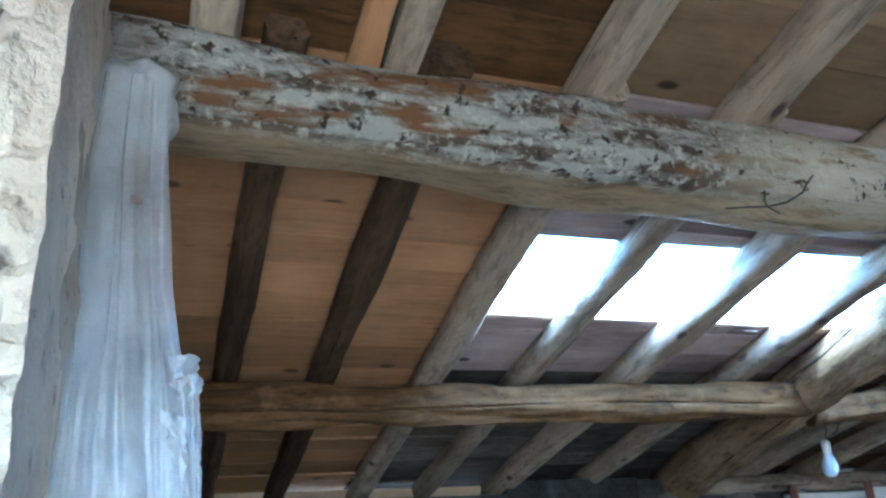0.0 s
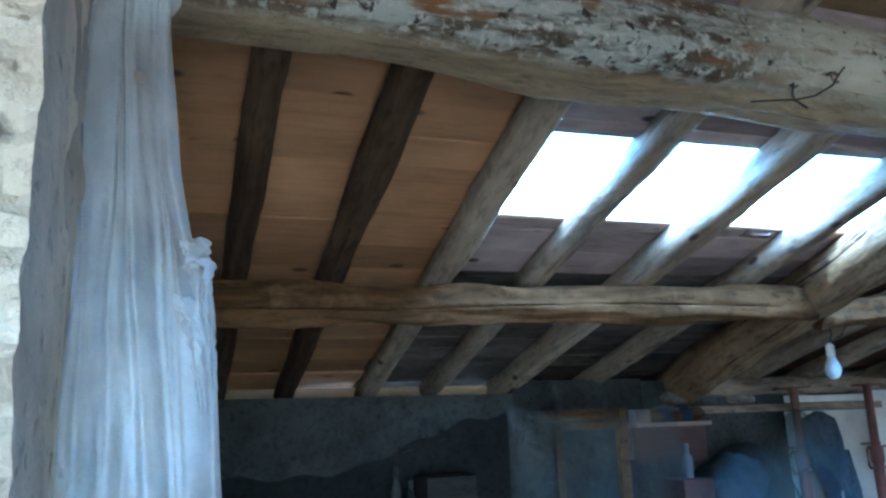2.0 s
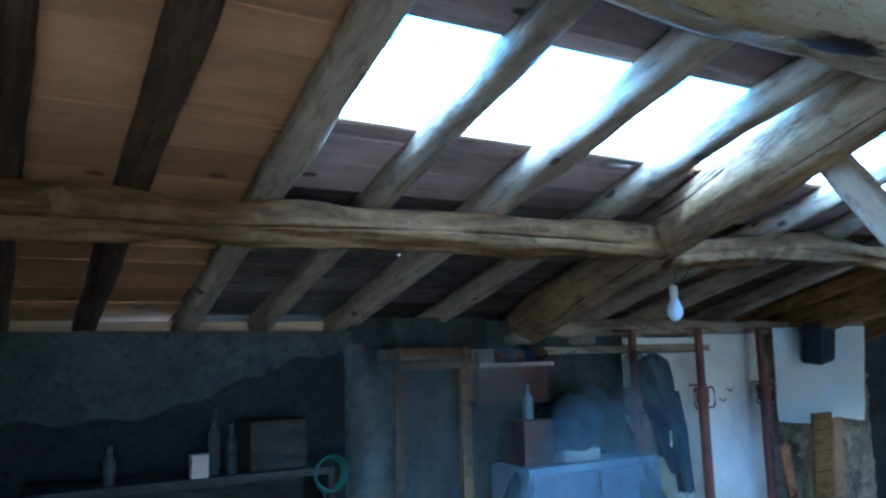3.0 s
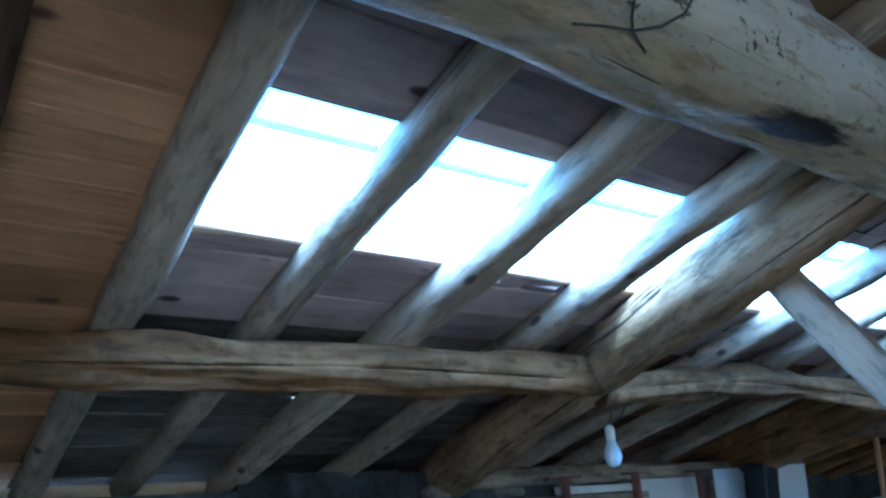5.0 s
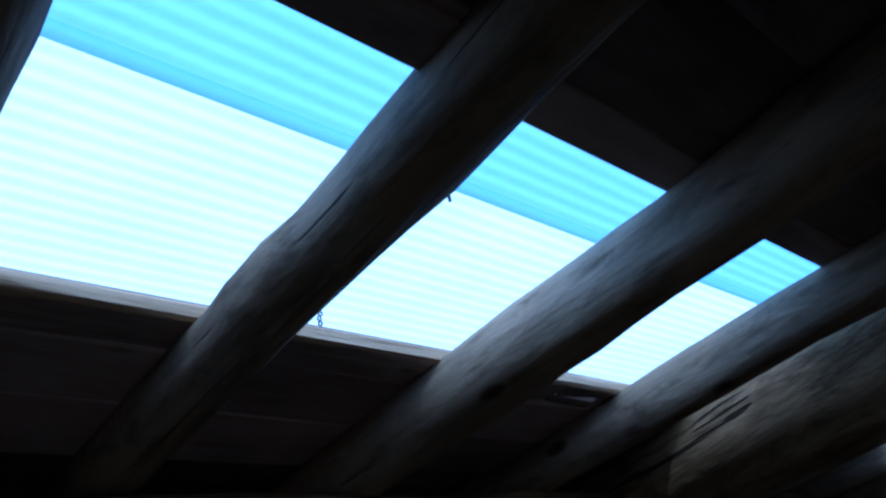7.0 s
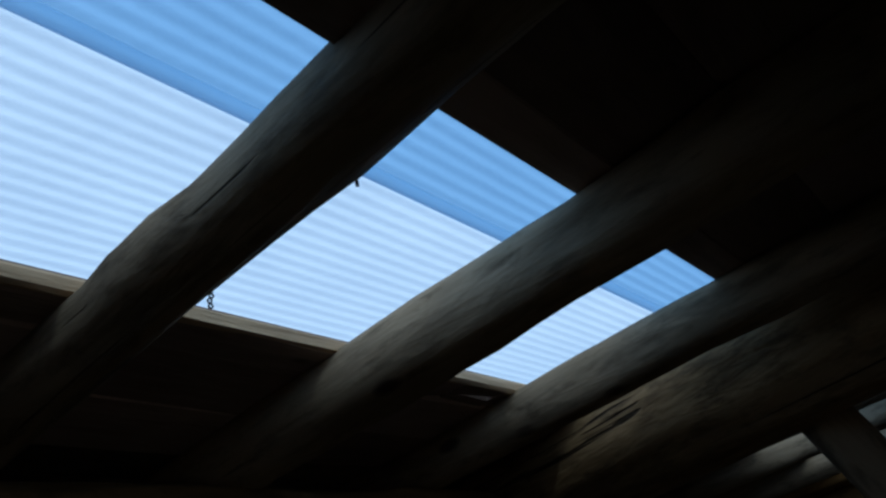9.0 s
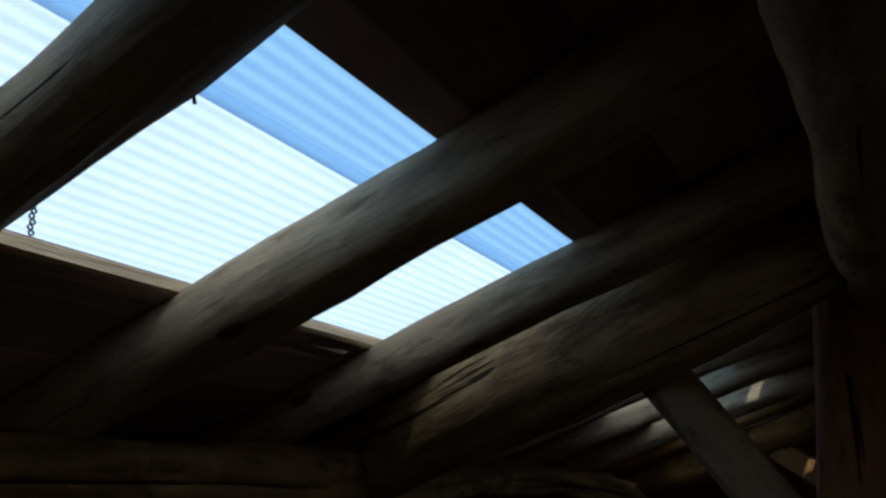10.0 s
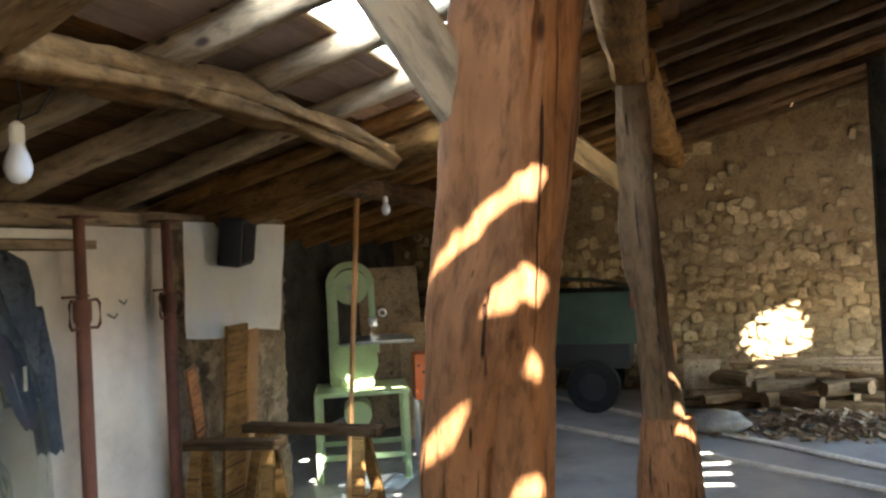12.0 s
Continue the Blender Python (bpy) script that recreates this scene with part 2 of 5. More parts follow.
def sheet_material(name, clear, tint, rough, milk, gloss=0.05, through_share=0.5, spread=0.1, wrinkle=0.6):
    """Thin plastic: part see-through, part scattering, with gloss."""
    m = bpy.data.materials.new(name)
    m.use_nodes = True
    t = m.node_tree
    t.nodes.remove(t.nodes["Principled BSDF"])
    out = t.nodes["Material Output"]
    tr, tl, df, gl = (t.nodes.new("ShaderNodeBsdf" + k) for k in ("Transparent", "Translucent", "Diffuse", "Glossy"))
    tr.inputs[0].default_value = (*tint, 1)
    tl.inputs[0].default_value = (*milk, 1)
    df.inputs[0].default_value = (*milk, 1)
    gl.inputs["Roughness"].default_value = rough
    co, n = t.nodes.new("ShaderNodeTexCoord"), t.nodes.new("ShaderNodeTexNoise")
    n.inputs["Scale"].default_value, n.inputs["Detail"].default_value = 5.0, 6.0
    t.links.new(co.outputs["Object"], n.inputs["Vector"])
    mr = t.nodes.new("ShaderNodeMapRange")
    mr.inputs["From Min"].default_value, mr.inputs["From Max"].default_value = 0.3, 0.7
    mr.inputs["To Min"].default_value, mr.inputs["To Max"].default_value = max(0, clear - spread), min(1, clear + spread)
    t.links.new(n.outputs["Fac"], mr.inputs["Value"])
    half, body, top = (t.nodes.new("ShaderNodeMixShader") for _ in range(3))
    half.inputs[0].default_value = through_share
    t.links.new(df.outputs[0], half.inputs[1])
    t.links.new(tl.outputs[0], half.inputs[2])
    t.links.new(mr.outputs[0], body.inputs[0])
    t.links.new(half.outputs[0], body.inputs[1])
    t.links.new(tr.outputs[0], body.inputs[2])
    top.inputs[0].default_value = gloss
    t.links.new(body.outputs[0], top.inputs[1])
    t.links.new(gl.outputs[0], top.inputs[2])
    bp, bn = t.nodes.new("ShaderNodeBump"), t.nodes.new("ShaderNodeTexNoise")
    bn.inputs["Scale"].default_value, bn.inputs["Detail"].default_value = 55.0, 6.0
    t.links.new(co.outputs["Object"], bn.inputs["Vector"])
    bp.inputs["Strength"].default_value, bp.inputs["Distance"].default_value = wrinkle, 0.01
    t.links.new(bn.outputs["Fac"], bp.inputs["Height"])
    for s in (gl, df, tl):
        t.links.new(bp.outputs[0], s.inputs["Normal"])
    t.links.new(top.outputs[0], out.inputs[0])
    return m


SKY_SHEET = sheet_material("translucent roofing sheet", 0.09, (0.8, 0.92, 1.0), 0.25, (0.80, 0.90, 1.0), 0.03, 0.93, 0.05, 0.12)
SKY_SHEET_DIM = sheet_material("dusty translucent sheet", 0.05, (0.40, 0.60, 0.85), 0.25, (0.33, 0.54, 0.80), 0.03, 0.9, 0.04, 0.12)
FILM = sheet_material("milky polythene film", 0.58, (0.95, 0.95, 0.94), 0.22, (0.84, 0.81, 0.75), 0.10, 0.5, 0.2, 0.9)
THIN_FILM = sheet_material("thin polythene film", 0.88, (0.9, 0.93, 0.92), 0.12, (0.10, 0.112, 0.105), 0.045, 0.4, 0.07, 0.9)


# ---------------------------------------------------------------- mesh helpers
def part(name, bm, mat, parent=None, label="", m=None, smooth=True):
    me = bpy.data.meshes.new(name)
    bmesh.ops.recalc_face_normals(bm, faces=bm.faces)
    bm.to_mesh(me)
    bm.free()
    me.materials.append(mat)
    if smooth:
        for p in me.polygons:
            p.use_smooth = True
        me.set_sharp_from_angle(angle=radians(38))
    ob = new(name, me)
    if m is not None:
        ob.matrix_world = m
    if parent is not None:
        ob.parent = parent
    if label:
        tagged(ob, label)
    return ob


def thing(name, label, category, group="", m=None):
    ob = new(name)
    ob.empty_display_size = 0.05
    if m is not None:
        ob.matrix_world = m
    return tagged(ob, label, category, group)


def add_box(bm, lo, hi, m=None, bevel=0.0):
    c = [(a + b) / 2 for a, b in zip(lo, hi)]
    s = [b - a for a, b in zip(lo, hi)]
    g = bmesh.ops.create_cube(bm, size=1.0)["verts"]
    for v in g:
        v.co = Vector((c[0] + v.co.x * s[0], c[1] + v.co.y * s[1], c[2] + v.co.z * s[2]))
    if bevel:
        es = list({e for v in g for e in v.link_edges})
        r = bmesh.ops.bevel(bm, geom=es, offset=bevel, segments=2, profile=0.6, affect="EDGES")
        g = list({v for f in r["faces"] for v in f.verts} | {v for v in g if v.is_valid})
    if m is not None:
        bmesh.ops.transform(bm, matrix=m, verts=[v for v in g if v.is_valid])
    return g


def box(lo, hi, m=None, bevel=0.004):
    bm = bmesh.new()
    add_box(bm, lo, hi, m, bevel)
    return bm


def ring_tube(bm, rings, closed=True):
    """Skin a list of rings (lists of points) into a tube with end caps."""
    vs = [[bm.verts.new(p) for p in ring] for ring in rings]
    n = len(vs[0])
    for a, b in zip(vs, vs[1:]):
        for i in range(n):
            bm.faces.new((a[i], a[(i + 1) % n], b[(i + 1) % n], b[i]))
    if closed:
        bm.faces.new(vs[0][::-1])
        bm.faces.new(vs[-1])
    return vs


def tube(points, radius, seg=8):
    """A round tube along a line of points."""
    bm = bmesh.new()
    add_tube(bm, points, radius, seg)
    return bm


def add_tube(bm, points, radius, seg=8):
    pts = [Vector(p) for p in points]
    rings = []
    for i, p in enumerate(pts):
        d = (pts[min(i + 1, len(pts) - 1)] - pts[max(i - 1, 0)]).normalized()
        q = d.to_track_quat("Z", "Y").to_matrix()
        r = radius[i] if isinstance(radius, (list, tuple)) else radius
        rings.append([p + q @ Vector((r * math.cos(2 * math.pi * k / seg), r * math.sin(2 * math.pi * k / seg), 0)) for k in range(seg)])
    ring_tube(bm, rings)


def timber(name, a, b, wide, high, mat, square=2.6, rough=0.012, bow=(0, 0), seed=0, taper=1.0, parent=None, label="", seg=14, twist=0.0, knot=0.0, splits=(), lumps=()):
    """A log or hewn beam from a to b: its local x runs along it. square 2 is round, 6 nearly square."""
    a, b = Vector(a), Vector(b)
    length = (b - a).length
    ax = (b - a).normalized()
    up = Vector((0, 0, 1)) if abs(ax.z) < 0.9 else Vector((0, 1, 0))
    side = up.cross(ax).normalized()
    top = ax.cross(side)
    m = Matrix((ax, side, top)).transposed().to_4x4()
    m.translation = a
    bm = bmesh.new()
    steps = max(10, int(length / 0.07))
    rings = []
    for i in range(steps + 1):
        f = i / steps
        s = 1 + (taper - 1) * f
        s *= 1 + 0.05 * noise.noise(Vector((f * length * 1.7, seed * 3.1, 0.5)))
        by = bow[0] * math.sin(math.pi * f) + 0.5 * rough * noise.noise(Vector((f * length * 1.2, seed, 7)))
        bz = bow[1] * math.sin(math.pi * f) + 0.5 * rough * noise.noise(Vector((f * length * 1.2, seed, 19)))
        ring = []
        cut = {}
        for q, (ang, deep, f0, f1) in enumerate(splits):
            if f0 < f < f1:
                wander = ang + 0.35 * noise.noise(Vector((f * length * 0.9, seed + q * 7, 3)))
                spot = wander / (2 * math.pi) * seg
                for near in (math.floor(spot), math.floor(spot) + 1):
                    cut[near % seg] = (1 - abs(spot - near)) * deep * min(1, 8 * (f - f0), 8 * (f1 - f))
        for k in range(seg):
            t = 2 * math.pi * k / seg + twist * f
            c, sn = math.cos(t), math.sin(t)
            e = (abs(c) ** square + abs(sn) ** square) ** (-1 / square)
            p = Vector((f * length, 0, 0))
            n1 = noise.noise(Vector((f * length * 2.5, c * 1.3 + seed * 5.3, sn * 1.3)))
            n2 = noise.noise(Vector((f * length * 9, c * 3 + seed, sn * 3 + 5)))
            n3 = max(0, noise.noise(Vector((f * length * 4, c * 1.8, sn * 1.8 + seed * 2))) - 0.25) * knot
            for fl, ang, size, spread in lumps:
                n3 += size * math.exp(-((f - fl) * length / spread) ** 2) * max(0, math.cos(t - ang)) ** 3
            n3 -= cut.get(k, 0.0)
            k2 = e * s + (n1 * rough * 1.6 + n2 * rough * 0.5 + n3) / max(wide, high) * 2
            ring.append(p + Vector((0, by + k2 * c * wide / 2, bz + k2 * sn * high / 2)))
        rings.append(ring)
    ring_tube(bm, rings)
    return part(name, bm, mat, parent, label, m)


# ---------------------------------------------------------------- plan
ROOF_C, ROOF_X, ROOF_Y = 2.886, 0.012, -0.2575


def roof(x, y, below=0.0):
    return Vector((x, y, ROOF_C + ROOF_X * x + ROOF_Y * y - below))


WEST, NORTH, EAST, SOUTH = -0.09, 3.78, 10.0, -1.6
SKY_Y0, SKY_Y1 = 1.829, 2.281

# ---------------------------------------------------------------- setting
bm = bmesh.new()
bmesh.ops.create_grid(bm, x_segments=4, y_segments=4, size=300)
bmesh.ops.translate(bm, vec=(0, 0, -0.16), verts=bm.verts)
tagged(part("ground", bm, YARD), "unseen ground round the barn, pale for warm bounce", "ground", kind="structure")
tagged(part("floor", box((5.0, SOUTH - 0.3, -0.15), (EAST + 0.4, 4.8, 0.0), bevel=0), CONCRETE, smooth=False), "dusty grey concrete barn floor", "floor", kind="structure")
# out of view; kept dark so it bounces little light onto the roof
tagged(part("floor_earth", box((-1.6, SOUTH - 0.3, -0.15), (4.998, 4.8, -0.004), bevel=0), EARTH, smooth=False), "unseen barn floor kept dark against bounced light", "floor", kind="structure")


def rough_wall(name, lo, hi, axis, side, mat, label, amount=0.02, step=0.06, grit=0.0):
    """A thick wall whose inner face (on the given side of its axis) is uneven."""
    bm = bmesh.new()
    u = 1 - axis
    nu, nz = max(2, int((hi[u] - lo[u]) / step)), max(2, int((hi[2] - lo[2]) / step))
    face = hi[axis] if side > 0 else lo[axis]
    back = lo[axis] if side > 0 else hi[axis]
    g = []
    for i in range(nu + 1):
        row = []
        for j in range(nz + 1):
            p = [0, 0, lo[2] + (hi[2] - lo[2]) * j / nz]
            p[u] = lo[u] + (hi[u] - lo[u]) * i / nu
            q = Vector((p[u] * 2.1, p[2] * 2.1, axis * 9.0))
            w = amount * (noise.noise(q) + 0.6 * noise.noise(q * 3.1) + 0.35 * noise.noise(q * 8)) + grit * (abs(noise.noise(q * 9)) + 0.5 * noise.noise(q * 21))
            p[axis] = face + side * w
            row.append(bm.verts.new(p))
        g.append(row)
    for i in range(nu):
        for j in range(nz):
            bm.faces.new((g[i][j], g[i + 1][j], g[i + 1][j + 1], g[i][j + 1]))
    edge = [g[i][0] for i in range(nu + 1)] + [g[nu][j] for j in range(1, nz + 1)] + [g[i][nz] for i in range(nu - 1, -1, -1)] + [g[0][j] for j in range(nz - 1, 0, -1)]
    rear = []
    for v in edge:
        p = v.co.copy()
        p[axis] = back
        rear.append(bm.verts.new(p))
    n = len(edge)
    for i in range(n):
        bm.faces.new((edge[i], edge[(i + 1) % n], rear[(i + 1) % n], rear[i]))
    bm.faces.new(rear)
    return tagged(part(name, bm, mat), label, "wall", kind="structure")


rough_wall("wall_west", (WEST - 0.45, 0.765, 0), (WEST, NORTH + 0.4, 2.42), 0, 1, PLASTER, "rough plastered rubble wall", 0.022, 0.02, 0.006)
rough_wall("wall_west_end", (WEST - 0.45, 0.74, 0), (WEST + 0.004, 1.0, 2.44), 1, -1, PLASTER, "rough bright plastered end of the rubble wall", 0.04, 0.011, 0.035)
rough_wall("wall_west_far", (-1.6, SOUTH, 0), (-1.1, 0.9, 3.4), 0, 1, PLASTER, "rough plastered rubble wall", 0.03, 0.08)
rough_wall("wall_west_link", (-1.1, 0.82, 0), (WEST - 0.45, 1.1, 2.75), 1, -1, PLASTER, "rough plastered rubble wall", 0.03, 0.08)
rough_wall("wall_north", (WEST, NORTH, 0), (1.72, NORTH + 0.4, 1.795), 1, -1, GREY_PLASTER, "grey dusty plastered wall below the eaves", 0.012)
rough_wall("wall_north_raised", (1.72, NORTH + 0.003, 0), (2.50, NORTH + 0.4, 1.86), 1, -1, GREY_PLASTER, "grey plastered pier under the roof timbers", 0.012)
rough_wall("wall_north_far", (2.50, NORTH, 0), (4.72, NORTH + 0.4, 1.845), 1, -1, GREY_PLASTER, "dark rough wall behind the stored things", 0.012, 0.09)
rough_wall("wall_north_rubble", (4.72, NORTH - 0.004, 0), (5.95, NORTH + 0.4, 1.84), 1, -1, RUBBLE, "brown rubble wall behind the hanging paper", 0.02, 0.03, 0.03)
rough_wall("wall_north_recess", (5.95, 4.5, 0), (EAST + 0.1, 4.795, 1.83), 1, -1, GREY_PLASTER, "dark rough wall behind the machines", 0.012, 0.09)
rough_wall("wall_east", (EAST, SOUTH, 0), (EAST + 0.45, 4.8, 3.7), 0, -1, MORTAR, "stone gable wall with sandy mortar joints", 0.012, 0.035, 0.012)
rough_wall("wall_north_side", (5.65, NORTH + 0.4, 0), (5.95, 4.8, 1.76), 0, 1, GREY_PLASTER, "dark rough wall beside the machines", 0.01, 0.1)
# out of view; openings are sized by how much light they let in
for name, x0, x1, z0 in (("wall_south_left", -1.6, -0.85, 0), ("wall_south_middle", 0.30, 7.25, 0), ("wall_south_right", 8.9, EAST + 0.45, 0), ("wall_south_lintel", -0.85, 0.30, 2.1), ("wall_south_lintel_far", 7.25, 8.9, 1.2)):
    rough_wall(name, (x0, SOUTH - 0.3, z0), (x1, SOUTH, 3.5), 1, 1, PLASTER, "plain plastered wall beside the barn doors", 0.01, 0.2)

# added to hold back eaves light; its pale colour imitates the daylight strip
tagged(part("eaves_board", box((WEST, 4.02, 1.795), (2.50, 4.045, 1.850), bevel=0.003), SUN_PALED_PINE), "added board blocking eaves light, pale for the daylight strip", "trim", kind="structure")

# ---------------------------------------------------------------- roof boards
# openings in the roof: x0, x1, y0, y1
HOLES = [(0.955, 5.10, SKY_Y0, SKY_Y1)]


def slit_over(p, wide, long_):
    """An opening whose sunlight falls on the place p."""
    p = Vector(p)
    t = (ROOF_C + ROOF_X * p.x + ROOF_Y * p.y - p.z) / (-SUN_WAY.z - ROOF_X * -SUN_WAY.x - ROOF_Y * -SUN_WAY.y)
    q = p - SUN_WAY * t
    HOLES.append((q.x - wide / 2 - 0.026, q.x + wide / 2, q.y - long_ / 2 - 0.018, q.y + long_ / 2))


def band_over(p, q, wide, n):
    """A row of added roof slits whose sunlight falls along the line from p to q."""
    for k in range(n):
        f = (k + 0.5) / n
        slit_over([a + (c - a) * f for a, c in zip(p, q)], wide * (0.75 + 0.5 * ((k * 7) % 3) / 2), abs(q[1] - p[1]) / n * 1.15)


# unseen roof slits placed for the sun spots on posts, floor and machines
band_over((2.56, 1.585, 1.545), (2.56, 1.40, 1.64), 0.032, 6)
band_over((2.56, 1.51, 1.415), (2.56, 1.40, 1.475), 0.050, 5)
band_over((2.56, 1.435, 1.345), (2.56, 1.405, 1.36), 0.034, 1)
band_over((2.585, 1.645, 1.175), (2.57, 1.57, 1.215), 0.04, 3)
band_over((2.56, 1.46, 1.14), (2.56, 1.41, 1.165), 0.034, 2)
for p, w, l in (((5.0, 1.24, 0.92), 0.04, 0.1), ((5.0, 1.24, 0.74), 0.04, 0.1), ((5.0, 1.24, 0.62), 0.04, 0.12),
                ((6.55, 1.05, 0), 0.06, 0.25), ((6.8, 1.05, 0), 0.06, 0.25), ((7.05, 1.05, 0), 0.06, 0.25), ((7.3, 1.08, 0), 0.06, 0.2)):
    slit_over(p, w, l)
for p, w, l in (((4.869, 2.736, 0.549), 0.03, 0.04), ((5.06, 2.762, 0.364), 0.03, 0.05), ((4.847, 2.761, 0.456), 0.02, 0.04), ((6.289, 3.759, 0), 0.07, 0.08), ((7.855, 4.284, 0), 0.07, 0.06), ((7.112, 4.356, 0), 0.06, 0.05),
                ((6.783, 4.106, 0), 0.07, 0.07), ((6.6, 3.5, 0), 0.05, 0.10), ((6.45, 3.35, 0), 0.06, 0.06), ((6.9, 3.62, 0), 0.05, 0.07), ((6.2, 3.5, 0), 0.06, 0.10), ((6.35, 3.6, 0), 0.03, 0.05), ((6.23, 3.69, 0), 0.10, 0.07), ((6.82, 3.78, 0), 0.07, 0.07), ((6.64, 3.29, 0), 0.12, 0.07), ((6.10, 3.06, 0), 0.13, 0.08)):
    slit_over(p, w, l)
band_over((6.42, 3.53, 0.64), (6.42, 3.32, 0.77), 0.05, 5)
# added roof holes for the gable's sun patch; small rim holes soften its edge
random.seed(17)
for k in range(6):
    f = (k - 2.5) / 3.2
    slit_over((9.98, 0.28 + 0.05 * math.sin(5 * k), 0.56 + 0.30 * f), 0.085, 0.62 * math.sqrt(1 - f * f))
for k in range(70):
    a, r = random.uniform(0, 2 * math.pi), random.uniform(0.7, 1.45)
    slit_over((9.98, 0.25 + 0.48 * r * math.cos(a), 0.60 + 0.38 * r * math.sin(a)), 0.026 * (1.45 - r) - 0.022, random.uniform(0.01, 0.05) * (1.5 - r))
# added roof holes that throw sun spots round the band saw and the sawhorses
HOLES += [(5.22, 5.27, 2.24, 2.36), (5.30, 5.33, 2.28, 2.32), (5.30, 5.36, 2.05, 2.09), (5.36, 5.39, 2.15, 2.20), (5.60, 5.66, 2.0, 2.05), (5.70, 5.74, 2.20, 2.26), (5.22, 5.26, 1.90, 1.96),
          (5.60, 5.64, 1.75, 1.80), (4.95, 4.99, 2.25, 2.31), (4.45, 4.52, 1.55, 1.62), (4.58, 4.62, 1.62, 1.68), (4.66, 4.74, 1.50, 1.56), (4.08, 4.14, 1.58, 1.66), (4.16, 4.20, 1.50, 1.54),
          (4.96, 5.0, 1.60, 1.66), (5.0, 5.05, 1.75, 1.82), (5.25, 5.33, 1.70, 1.76), (3.92, 3.97, 1.60, 1.67), (5.62, 5.70, 2.70, 2.78), (5.28, 5.34, 2.72, 2.78)]


HOLES += [(1.66, 1.71, 3.190, 3.200), (1.84, 1.87, 2.781, 2.788), (1.86, 1.965, 2.322, 2.334), (2.04, 2.17, 2.322, 2.333), (2.98, 3.02, 2.31, 2.317), (4.30, 4.33, 3.0, 3.006), (4.0, 4.02, 3.3, 3.306),
          (9.45, 9.60, 0.235, 0.255), (9.40, 9.46, 1.168, 1.178), (9.70, 9.75, -0.02, 0.0)]


def minus(rect, holes):
    out = [rect]
    for h in holes:
        nxt = []
        for a, b, c, d in out:
            x0, x1, y0, y1 = max(a, h[0]), min(b, h[1]), max(c, h[2]), min(d, h[3])
            if x0 >= x1 or y0 >= y1:
                nxt.append((a, b, c, d))
                continue
            nxt += [r for r in ((a, x0, c, d), (x1, b, c, d), (x0, x1, c, y0), (x0, x1, y1, d)) if r[1] - r[0] > 1e-4 and r[3] - r[2] > 1e-4]
        out = nxt
    return out


def slab(bm, r, z0, z1, jitter=0.0):
    a, b, c, d = r
    lo, hi = [], []
    for x, y in ((a, c), (b, c), (b, d), (a, d)):
        k = z0 + random.uniform(-jitter, jitter)
        lo.append(bm.verts.new(roof(x, y) + Vector((0, 0, k))))
        hi.append(bm.verts.new(roof(x, y) + Vector((0, 0, z1))))
    bm.faces.new(lo[::-1])
    bm.faces.new(hi)
    for i in range(4):
        bm.faces.new((lo[i], lo[(i + 1) % 4], hi[(i + 1) % 4], hi[i]))


random.seed(4)
pine, old, brown, tan, shaded = (bmesh.new() for _ in range(5))
y = 4.75
edges = [y]
while y > SOUTH - 0.3:
    y -= random.uniform(0.12, 0.17)
    edges.append(y)
for y1, y0 in zip(edges, edges[1:]):
    gap = random.choice((0.002, 0.004, 0.008))
    xs = [WEST - 0.3 if y0 > 0.9 else -1.5, 0.93 + random.uniform(-0.01, 0.01)]
    while xs[-1] < EAST + 0.4:
        xs.append(xs[-1] + random.choice((0.43, 0.87, 1.3)))
    for i, (x0, x1) in enumerate(zip(xs, xs[1:])):
        # darker boards carry the shade near the eaves and over the west end
        target = pine if i == 0 and y0 > 1.25 else tan if y0 < 1.2 and 0 < x0 < 2.4 else brown if x0 > 4.9 or y0 < 1.2 or (x0 > 2.5 and y0 > 2.66) else shaded if y0 > 2.66 else old
        for r in minus((x0 + 0.001, x1 - 0.001, y0 + gap, y1), HOLES):
            slab(target, r, 0.0, 0.022, 0.006)
tagged(part("ceiling_pine", pine, PINE, smooth=False), "new reddish pine roof boards laid across the rafters", "ceiling", kind="structure")
tagged(part("ceiling_old", old, OLD_BOARD, smooth=False), "old grey roof boards laid across the rafters", "ceiling", kind="structure")
tagged(part("ceiling_sooty", shaded, SHADED_BOARD, smooth=False), "old roof boards coloured darker for the shade near the eaves", "ceiling", kind="structure")
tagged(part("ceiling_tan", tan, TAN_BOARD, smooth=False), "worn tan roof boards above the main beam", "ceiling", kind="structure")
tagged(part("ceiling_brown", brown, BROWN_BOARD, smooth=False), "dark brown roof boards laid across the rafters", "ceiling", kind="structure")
cover = bmesh.new()
for r in minus((-1.7, EAST + 0.5, SOUTH - 0.4, 4.8), HOLES + [(0.95, 5.10, SKY_Y0 - 0.01, SKY_Y1 + 0.05), (-1.7, 5.9, 4.25, 4.8)]):
    slab(cover, r, 0.024, 0.034)
tagged(part("roof_cover", cover, EARTH, smooth=False), "plain roof covering over the boards", "roof", kind="structure")

